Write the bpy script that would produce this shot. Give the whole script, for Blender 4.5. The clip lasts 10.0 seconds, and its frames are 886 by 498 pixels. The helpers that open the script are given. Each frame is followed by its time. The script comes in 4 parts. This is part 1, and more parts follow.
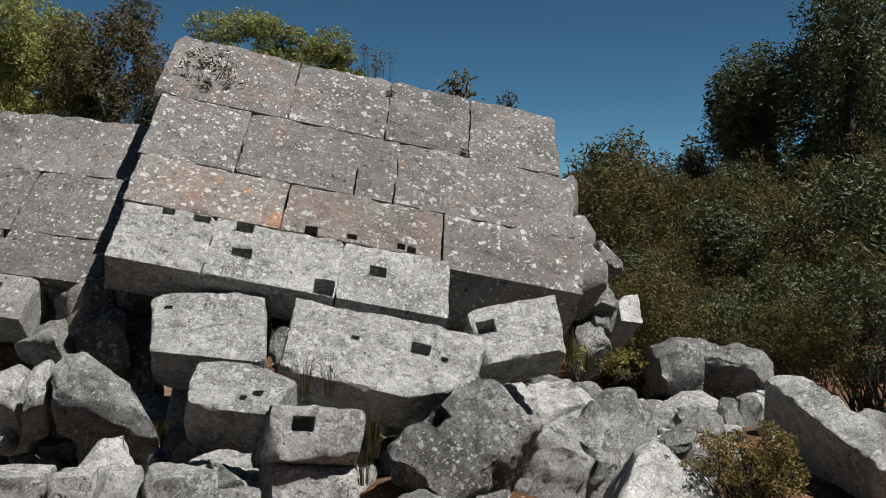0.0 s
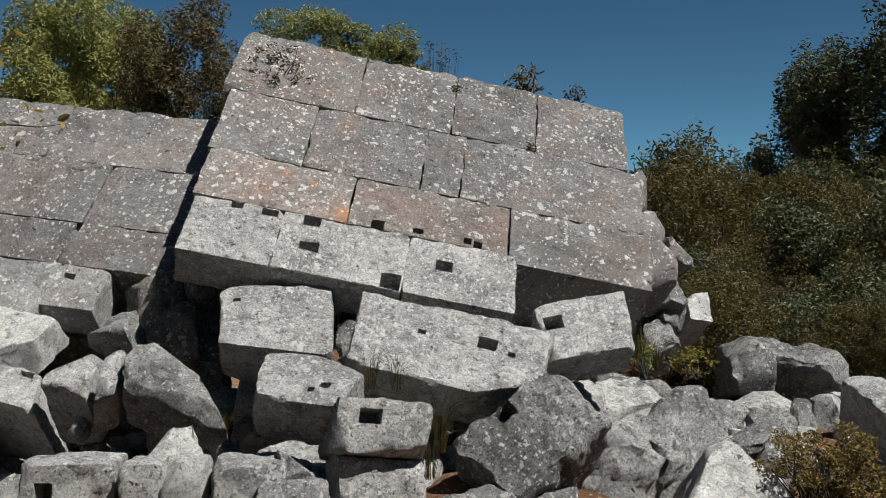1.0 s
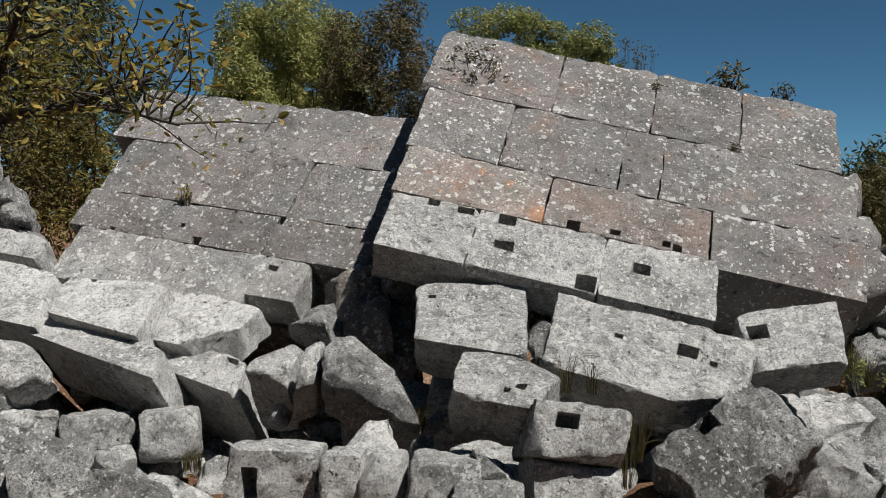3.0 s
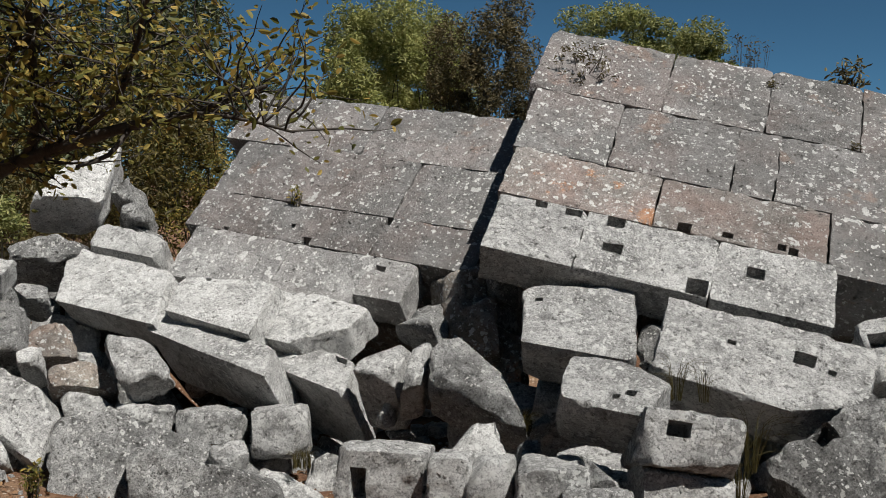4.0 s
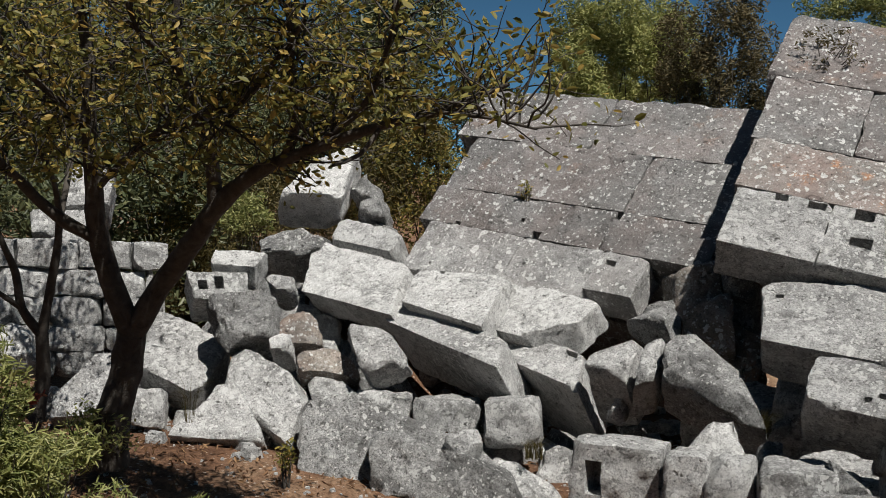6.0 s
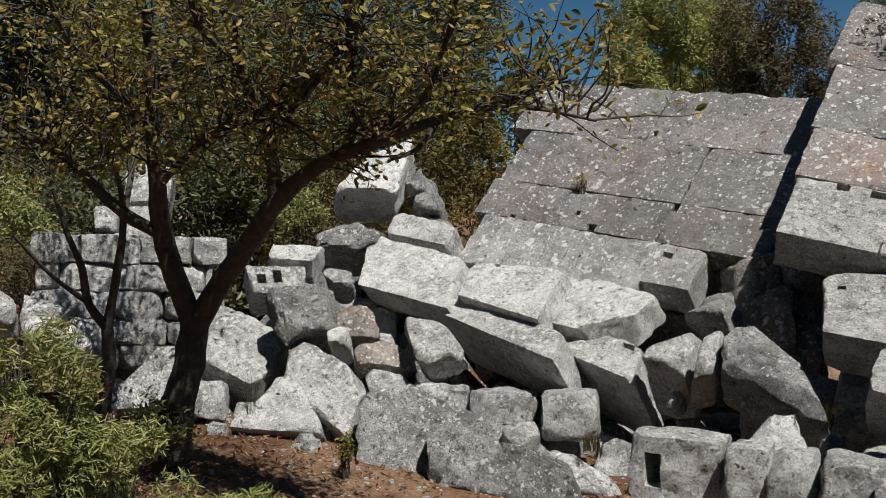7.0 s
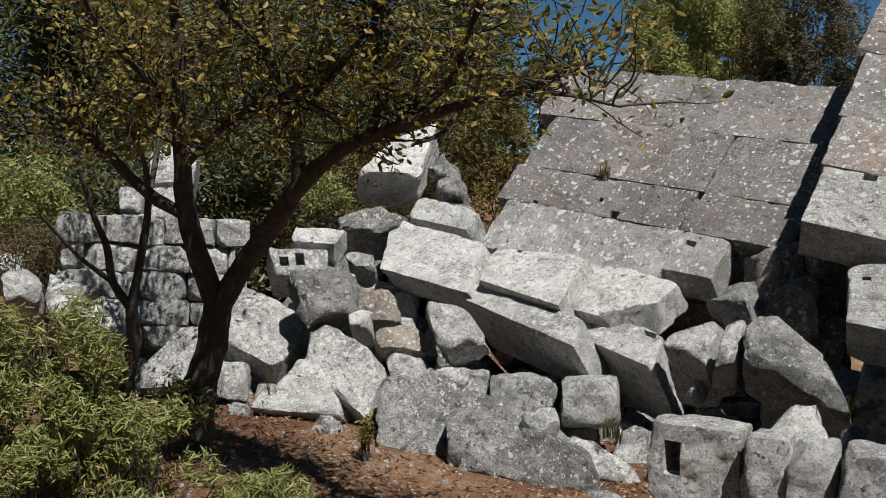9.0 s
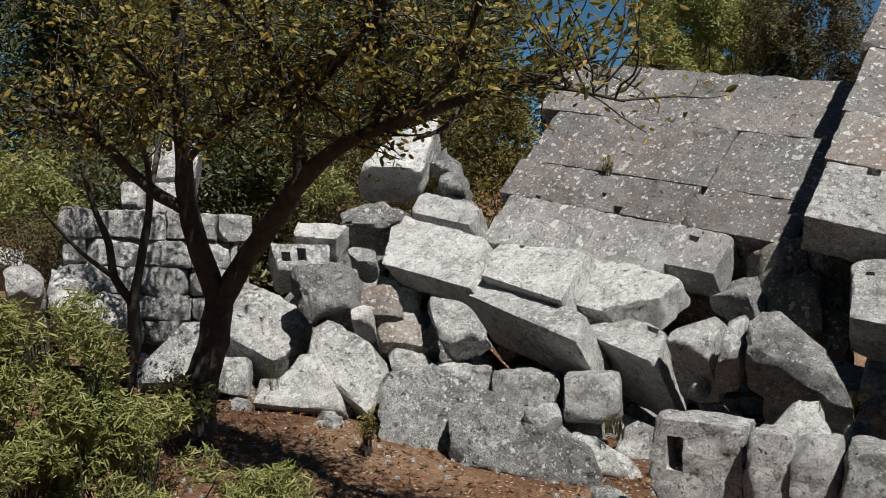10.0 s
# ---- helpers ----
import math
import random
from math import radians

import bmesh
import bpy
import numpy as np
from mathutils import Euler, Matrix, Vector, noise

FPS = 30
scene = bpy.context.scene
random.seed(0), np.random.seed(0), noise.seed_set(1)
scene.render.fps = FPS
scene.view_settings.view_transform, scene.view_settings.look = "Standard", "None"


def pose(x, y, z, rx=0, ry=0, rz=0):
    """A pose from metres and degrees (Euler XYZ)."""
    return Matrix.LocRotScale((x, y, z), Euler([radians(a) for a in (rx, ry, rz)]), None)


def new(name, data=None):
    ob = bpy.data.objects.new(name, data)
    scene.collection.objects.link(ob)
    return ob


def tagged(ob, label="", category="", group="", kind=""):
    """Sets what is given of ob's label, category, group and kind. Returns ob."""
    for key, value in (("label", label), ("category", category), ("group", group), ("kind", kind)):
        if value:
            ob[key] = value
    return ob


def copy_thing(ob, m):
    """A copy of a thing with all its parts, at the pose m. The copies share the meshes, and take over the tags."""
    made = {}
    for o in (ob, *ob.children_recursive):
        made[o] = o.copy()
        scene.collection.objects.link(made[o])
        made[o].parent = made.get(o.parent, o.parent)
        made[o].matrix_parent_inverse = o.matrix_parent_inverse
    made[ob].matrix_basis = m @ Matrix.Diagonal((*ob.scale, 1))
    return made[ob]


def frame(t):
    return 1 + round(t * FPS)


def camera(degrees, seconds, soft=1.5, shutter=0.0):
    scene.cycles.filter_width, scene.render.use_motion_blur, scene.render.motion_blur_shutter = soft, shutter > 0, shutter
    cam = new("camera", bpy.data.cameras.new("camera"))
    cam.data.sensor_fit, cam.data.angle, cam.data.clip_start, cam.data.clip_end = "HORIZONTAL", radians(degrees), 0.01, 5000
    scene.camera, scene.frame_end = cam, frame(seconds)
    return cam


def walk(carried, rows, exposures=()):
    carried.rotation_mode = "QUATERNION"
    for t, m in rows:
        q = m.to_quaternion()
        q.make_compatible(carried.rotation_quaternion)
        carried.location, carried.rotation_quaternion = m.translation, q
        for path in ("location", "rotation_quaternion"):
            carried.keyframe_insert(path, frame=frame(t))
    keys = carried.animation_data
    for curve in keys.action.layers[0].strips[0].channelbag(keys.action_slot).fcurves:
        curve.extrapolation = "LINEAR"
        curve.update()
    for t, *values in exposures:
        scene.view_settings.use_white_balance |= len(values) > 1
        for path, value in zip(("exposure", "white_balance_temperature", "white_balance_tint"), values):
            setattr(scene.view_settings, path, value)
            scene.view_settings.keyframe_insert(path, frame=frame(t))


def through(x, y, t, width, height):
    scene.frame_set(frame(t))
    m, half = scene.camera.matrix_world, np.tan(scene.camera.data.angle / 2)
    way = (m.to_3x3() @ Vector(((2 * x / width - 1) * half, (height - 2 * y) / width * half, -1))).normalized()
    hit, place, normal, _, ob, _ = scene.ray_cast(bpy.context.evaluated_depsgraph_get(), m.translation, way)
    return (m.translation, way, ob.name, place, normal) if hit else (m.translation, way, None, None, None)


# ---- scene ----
FOV = 47.83
cam = camera(FOV, 10.0, soft=0.9)


def aim(x, y, z, yaw, pitch, roll):
    """A camera pose from a heading to the left, a pitch upwards and a lean, in degrees."""
    return pose(x, y, z) @ pose(0, 0, 0, 0, 0, yaw) @ pose(0, 0, 0, 90 + pitch, 0, 0) @ pose(0, 0, 0, 0, 0, roll)


PATH = [
    (0.0, aim(0.144, -0.092, 1.601, -12.73, -2.51, -0.73)),
    (0.5, aim(0.139, -0.077, 1.588, -12.25, -2.32, -0.77)),
    (1.0, aim(0.122, -0.048, 1.570, -9.21, -2.48, -0.55)),
    (1.5, aim(0.102, -0.021, 1.565, -6.50, -2.50, -0.11)),
    (2.0, aim(0.078, -0.001, 1.565, -3.67, -2.48, 0.25)),
    (2.5, aim(0.059, 0.011, 1.564, -1.29, -2.49, 0.42)),
    (4.0, aim(0.021, 0.028, 1.598, 7.00, -2.74, 0.55)),
    (4.5, aim(0.006, 0.024, 1.599, 10.52, -2.79, 0.56)),
    (5.0, aim(-0.006, 0.012, 1.603, 13.68, -2.92, 0.56)),
    (5.5, aim(-0.020, -0.020, 1.604, 16.61, -3.06, 0.51)),
    (6.0, aim(-0.034, -0.032, 1.602, 19.55, -3.16, 0.10)),
    (7.5, aim(-0.052, -0.076, 1.598, 23.18, -3.69, -0.28)),
    (8.0, aim(-0.049, -0.082, 1.598, 23.77, -3.91, 0.07)),
    (8.5, aim(-0.049, -0.080, 1.597, 23.94, -4.09, 0.19)),
    (9.0, aim(-0.053, -0.069, 1.596, 23.73, -4.33, 0.29)),
    (9.5, aim(-0.053, -0.063, 1.594, 23.73, -4.47, 0.30)),
    (10.0, aim(-0.056, -0.057, 1.595, 23.87, -4.61, 0.28)),
]
walk(cam, PATH, [(0.0, 0.42), (10.0, 0.42)])

# ---- sky and sun ----
SUN = Vector((0.42, -0.33, 0.85)).normalized()
world = bpy.data.worlds.new("sky")
scene.world = world
world.use_nodes = True
wn = world.node_tree
sky = wn.nodes.new("ShaderNodeTexSky")
sky.sky_type = "NISHITA"
sky.sun_disc = False
sky.sun_elevation = math.asin(SUN.z)
sky.sun_rotation = math.atan2(SUN.x, SUN.y)
sky.air_density, sky.dust_density, sky.ozone_density = 0.34, 0.0, 0.3
sky.altitude = 300
wn.nodes["Background"].inputs["Strength"].default_value = 0.046
haze = wn.nodes.new("ShaderNodeMix")
haze.data_type, haze.blend_type = "RGBA", "MULTIPLY"
haze.inputs[0].default_value = 1.0
haze.inputs[7].default_value = (0.62, 1.06, 1.07, 1)
wn.links.new(sky.outputs[0], haze.inputs[6])
wn.links.new(haze.outputs[2], wn.nodes["Background"].inputs["Color"])
sun = new("sun", bpy.data.lights.new("sun", "SUN"))
sun.data.energy, sun.data.angle, sun.data.color = 5.0, radians(0.55), (1.0, 0.965, 0.91)
sun.rotation_euler = (-SUN).to_track_quat("-Z", "Y").to_euler()


# ---- materials ----
class Mat:
    """A small builder of node materials in object space."""

    def __init__(self, name, rough=0.9, spec=0.25):
        self.m = bpy.data.materials.new(name)
        self.m.use_nodes = True
        self.t = self.m.node_tree
        self.b = self.t.nodes["Principled BSDF"]
        self.b.inputs["Roughness"].default_value = rough
        self.b.inputs["Specular IOR Level"].default_value = spec
        co = self.t.nodes.new("ShaderNodeTexCoord")
        info = self.t.nodes.new("ShaderNodeObjectInfo")
        mul = self.node("ShaderNodeMath", operation="MULTIPLY")
        self.t.links.new(info.outputs["Random"], mul.inputs[0])
        mul.inputs[1].default_value = 37.0
        add = self.node("ShaderNodeVectorMath", operation="ADD")
        self.t.links.new(co.outputs["Object"], add.inputs[0])
        self.t.links.new(mul.outputs[0], add.inputs[1])
        self.co, self.rand = add.outputs[0], info.outputs["Random"]
        self.bumps = None

    def node(self, kind, **props):
        n = self.t.nodes.new(kind)
        for k, v in props.items():
            setattr(n, k, v)
        return n

    def noise(self, scale, detail=4.0, rough=0.6, warp=0.0):
        n = self.node("ShaderNodeTexNoise")
        n.inputs["Scale"].default_value, n.inputs["Detail"].default_value = scale, detail
        n.inputs["Roughness"].default_value, n.inputs["Distortion"].default_value = rough, warp
        self.t.links.new(self.co, n.inputs["Vector"])
        return n.outputs[0]

    def cells(self, scale, warp=0.03):
        """Distance to the nearest scattered spot, and a value that is random per spot."""
        n = self.node("ShaderNodeTexVoronoi")
        n.inputs["Scale"].default_value = scale
        wob = self.node("ShaderNodeTexNoise")
        wob.inputs["Scale"].default_value = scale * 1.6
        self.t.links.new(self.co, wob.inputs["Vector"])
        mix = self.node("ShaderNodeVectorMath", operation="MULTIPLY_ADD")
        self.t.links.new(wob.outputs["Color"], mix.inputs[0])
        mix.inputs[1].default_value = (warp,) * 3
        self.t.links.new(self.co, mix.inputs[2])
        self.t.links.new(mix.outputs[0], n.inputs["Vector"])
        sep = self.node("ShaderNodeSeparateColor")
        self.t.links.new(n.outputs["Color"], sep.inputs[0])
        return n.outputs["Distance"], sep.outputs[0]

    def ramp(self, value, stops):
        n = self.node("ShaderNodeValToRGB")
        self.t.links.new(value, n.inputs[0])
        el = n.color_ramp.elements
        while len(el) < len(stops):
            el.new(0.5)
        for e, (p, c) in zip(el, stops):
            e.position = p
            e.color = (c, c, c, 1) if isinstance(c, (int, float)) else (*c, 1)
        return n.outputs[0]

    def math(self, op, a, b):
        n = self.node("ShaderNodeMath", operation=op)
        for i, v in enumerate((a, b)):
            if isinstance(v, (int, float)):
                n.inputs[i].default_value = v
            else:
                self.t.links.new(v, n.inputs[i])
        return n.outputs[0]

    def mix(self, fac, a, b, mode="MIX"):
        n = self.node("ShaderNodeMix", data_type="RGBA", blend_type=mode)
        for i, v in ((0, fac), (6, a), (7, b)):
            if isinstance(v, (int, float)):
                n.inputs[i].default_value = v
            elif isinstance(v, tuple):
                n.inputs[i].default_value = (*v, 1)
            else:
                self.t.links.new(v, n.inputs[i])
        return n.outputs[2]

    def bump(self, height, strength, depth):
        n = self.node("ShaderNodeBump")
        n.inputs["Strength"].default_value, n.inputs["Distance"].default_value = strength, depth
        self.t.links.new(height, n.inputs["Height"])
        if self.bumps:
            self.t.links.new(self.bumps, n.inputs["Normal"])
        self.bumps = n.outputs[0]

    def done(self, colour):
        self.t.links.new(colour, self.b.inputs["Base Color"])
        if self.bumps:
            self.t.links.new(self.bumps, self.b.inputs["Normal"])
        return self.m


def limestone(name, low, mid, high, lichen=0.5, warm=0.0, pits=1.0, speck=1.0):
    """Weathered limestone: grey mottling, dark stains, crisp white lichen discs, pits; warm: rust and rose patches."""
    m = Mat(name, 0.93, 0.12)
    c = m.ramp(m.noise(2.3, 6, 0.62), [(0.34, low), (0.50, mid), (0.66, high)])
    mottle = m.noise(11, 10, 0.78, 0.4)
    c = m.mix(0.35 + 0.5 * speck, c, m.ramp(mottle, [(0.34, 0.46), (0.48, 0.96), (0.58, 1.10), (0.70, 1.42)]), "MULTIPLY")
    grain = m.noise(110, 5, 0.75)
    c = m.mix(0.3 + 0.5 * speck, c, m.ramp(grain, [(0.36, 0.40), (0.50, 1.02), (0.64, 1.50)]), "MULTIPLY")
    if warm:
        a = m.ramp(m.noise(1.5, 6, 0.65), [(0.44, 0.0), (0.58, 1.0)])
        c = m.mix(m.math("MULTIPLY", a, 0.32 * warm), c, (0.36, 0.235, 0.20))
        a = m.ramp(m.noise(2.1, 8, 0.72), [(0.585, 0.0), (0.625, 1.0)])
        c = m.mix(m.math("MULTIPLY", a, min(0.8, 0.7 * warm * warm)), c, (0.47, 0.235, 0.12))
    stain = m.ramp(m.noise(3.7, 10, 0.78), [(0.53, 0.0), (0.58, 1.0)])
    c = m.mix(m.math("MULTIPLY", stain, 0.12 + 0.28 * speck), c, (0.12, 0.12, 0.118))
    where = m.ramp(m.noise(2.0, 6, 0.7), [(0.40, 0.0), (0.55, 1.0)])
    for scale, reach, share, white in ((11, 0.30, 0.80, 0.85), (19, 0.33, 0.74, 0.92), (34, 0.36, 0.70, 0.92), (60, 0.38, 0.70, 0.5 + 0.3 * speck)):
        d, r = m.cells(scale, 1.25 / scale)
        on = share - 0.26 * lichen
        pick = m.math("GREATER_THAN", m.math("ADD", r, m.math("MULTIPLY", where, 0.14)), on + 0.2)
        spot = m.math("MULTIPLY", m.ramp(d, [(reach - 0.035, 1.0), (reach, 0.0)]), pick)
        spot = m.math("MULTIPLY", spot, m.ramp(grain, [(0.34, 0.45), (0.48, 1.0)]))
        c = m.mix(m.math("MULTIPLY", spot, white), c, (0.62, 0.62, 0.60))
    crust = m.math("MULTIPLY", m.ramp(m.noise(17, 9, 0.72, 0.6), [(0.53, 0.0), (0.57, 1.0)]), where)
    c = m.mix(m.math("MULTIPLY", crust, 0.65 * speck * min(1.0, lichen * 2.2)), c, (0.60, 0.60, 0.58))
    d3, r3 = m.cells(15, 0.06)
    hole = m.math("MULTIPLY", m.ramp(d3, [(0.09, 1.0), (0.19, 0.0)]), m.math("GREATER_THAN", r3, 0.84))
    d4, r4 = m.cells(42, 0.02)
    tiny = m.math("MULTIPLY", m.ramp(d4, [(0.14, 1.0), (0.26, 0.0)]), m.math("GREATER_THAN", r4, 0.96 - 0.14 * pits * speck))
    pit = m.math("MAXIMUM", hole, tiny)
    crumb = m.ramp(m.noise(30, 7, 0.72), [(0.585, 0.0), (0.63, 1.0)])
    c = m.mix(m.math("MULTIPLY", crumb, min(0.75, 0.5 * pits * speck)), c, (0.085, 0.082, 0.076))
    c = m.mix(m.math("MULTIPLY", pit, 0.72), c, (0.055, 0.05, 0.046))
    c = m.mix(0.5, c, m.ramp(m.rand, [(0.0, 0.80), (1.0, 1.18)]), "MULTIPLY")
    m.bump(mottle, 1.0, 0.035 * pits)
    m.bump(grain, 1.0, 0.006 * pits)
    m.bump(m.math("SUBTRACT", 1.0, m.math("MAXIMUM", pit, m.math("MULTIPLY", crumb, 0.6))), 1.0, 0.018 * pits)
    return m.done(c)


STONE = limestone("limestone_grey", (0.29, 0.288, 0.28), (0.41, 0.407, 0.397), (0.52, 0.517, 0.506), 0.42)
WALL = limestone("limestone_wall", (0.156, 0.152, 0.147), (0.215, 0.21, 0.204), (0.276, 0.27, 0.264), 0.12, 0.5, 1.0, 0.4)
MID = limestone("limestone_foot", (0.22, 0.217, 0.21), (0.305, 0.301, 0.293), (0.39, 0.386, 0.377), 0.25, 0.2, 1.0, 0.6)
RUST = limestone("limestone_rust", (0.20, 0.185, 0.17), (0.27, 0.247, 0.228), (0.34, 0.315, 0.295), 0.2, 1.1, 1.0, 0.45)
PALE = limestone("limestone_pale", (0.38, 0.377, 0.366), (0.50, 0.497, 0.484), (0.60, 0.596, 0.582), 0.5)
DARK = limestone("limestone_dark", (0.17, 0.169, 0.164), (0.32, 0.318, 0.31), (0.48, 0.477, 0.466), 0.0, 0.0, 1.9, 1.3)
WHITE = limestone("limestone_white", (0.50, 0.498, 0.48), (0.62, 0.616, 0.60), (0.72, 0.715, 0.70), 0.3)
# For brown stones; on gap and core stones it stands in for brownish shade.
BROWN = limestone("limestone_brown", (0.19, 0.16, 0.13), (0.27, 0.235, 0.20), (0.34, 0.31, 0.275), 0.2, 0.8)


def leafy(name, a, b, c, gloss=0.5, through=0.35):
    m = Mat(name, gloss, 0.35)
    g = m.node("ShaderNodeNewGeometry")
    col = m.ramp(g.outputs["Random Per Island"], [(0.0, a), (0.55, b), (1.0, c)])
    col = m.mix(0.6, col, m.ramp(m.noise(1.4, 3), [(0.3, 0.6), (0.7, 1.25)]), "MULTIPLY")
    m.done(col)
    tr = m.node("ShaderNodeBsdfTranslucent")
    m.t.links.new(col, tr.inputs["Color"])
    mix = m.node("ShaderNodeMixShader")
    mix.inputs[0].default_value = through
    m.t.links.new(m.b.outputs[0], mix.inputs[1])
    m.t.links.new(tr.outputs[0], mix.inputs[2])
    m.t.links.new(mix.outputs[0], m.t.nodes["Material Output"].inputs["Surface"])
    return m.m


LEAF_TREE = leafy("leaves_olive", (0.10, 0.105, 0.026), (0.205, 0.185, 0.045), (0.43, 0.30, 0.08), 0.55, 0.45)
LEAF_BUSH = leafy("leaves_fresh", (0.13, 0.155, 0.045), (0.24, 0.255, 0.085), (0.38, 0.37, 0.15), 0.5, 0.4)
LEAF_PALE = leafy("leaves_pale", (0.17, 0.19, 0.05), (0.26, 0.27, 0.08), (0.37, 0.35, 0.13), 0.6)
LEAF_DARK = leafy("leaves_dark", (0.044, 0.056, 0.026), (0.072, 0.084, 0.036), (0.12, 0.125, 0.055), 0.5, 0.25)
LEAF_DRY = leafy("leaves_dry", (0.064, 0.054, 0.016), (0.096, 0.080, 0.022), (0.141, 0.109, 0.039), 0.6)
LEAF_BROWN = leafy("leaves_brown", (0.065, 0.056, 0.026), (0.11, 0.09, 0.038), (0.165, 0.125, 0.055), 0.65, 0.25)

LEAF_RED = leafy("leaves_red", (0.22, 0.05, 0.03), (0.34, 0.09, 0.05), (0.42, 0.16, 0.08), 0.6)
LEAF_GOLD = leafy("leaves_golden", (0.10, 0.082, 0.024), (0.19, 0.145, 0.042), (0.33, 0.24, 0.08), 0.6)


def bark():
    m = Mat("bark", 0.9, 0.2)
    c = m.ramp(m.noise(14, 6, 0.7, 0.5), [(0.3, (0.03, 0.026, 0.022)), (0.6, (0.075, 0.066, 0.056)), (0.8, (0.14, 0.13, 0.115))])
    m.bump(m.noise(45, 5, 0.7), 0.9, 0.012)
    return m.done(c)


def soil():
    m = Mat("soil", 0.97, 0.1)
    c = m.ramp(m.noise(1.3, 7, 0.68), [(0.32, (0.085, 0.045, 0.027)), (0.50, (0.16, 0.088, 0.053)), (0.68, (0.27, 0.18, 0.115))])
    c = m.mix(0.85, c, m.ramp(m.noise(55, 6, 0.75), [(0.32, 0.35), (0.52, 1.0), (0.70, 1.6)]), "MULTIPLY")
    d, r = m.cells(34, 0.02)
    grit = m.math("MULTIPLY", m.ramp(d, [(0.22, 1.0), (0.34, 0.0)]), m.ramp(r, [(0.66, 0.0), (0.72, 1.0)]))
    c = m.mix(m.math("MULTIPLY", grit, 0.7), c, (0.52, 0.44, 0.36))
    m.bump(m.noise(9, 7, 0.7), 0.9, 0.05)
    m.bump(m.noise(60, 4, 0.7), 0.8, 0.012)
    return m.done(c)


BARK, SOIL = bark(), soil()


# ---- building ----
def mesh_of(name, verts, faces, material, smooth=False):
    me = bpy.data.meshes.new(name)
    me.from_pydata([tuple(v) for v in verts], [], [tuple(q) for q in faces])
    me.materials.append(material)
    if smooth:
        me.shade_smooth()
    me.update()
    return me


def part(name, me, parent, label=""):
    ob = new(name, me)
    ob.parent = parent
    if label:
        ob["label"] = label
    return ob


def base(name, m=None):
    ob = new(name)
    if m is not None:
        ob.matrix_basis = m
    ob.empty_display_size = 0.1
    return ob


def ticks(lo, hi, step, extra=()):
    n = max(2, int(math.ceil((hi - lo) / step)))
    s = set(round(lo + (hi - lo) * i / n, 4) for i in range(n + 1))
    for e in extra:
        s = {v for v in s if abs(v - e) > step * 0.3 or v in (round(lo, 4), round(hi, 4))}
    return np.array(sorted(s | set(round(e, 4) for e in extra if lo < e < hi)))


SERIAL = [0]


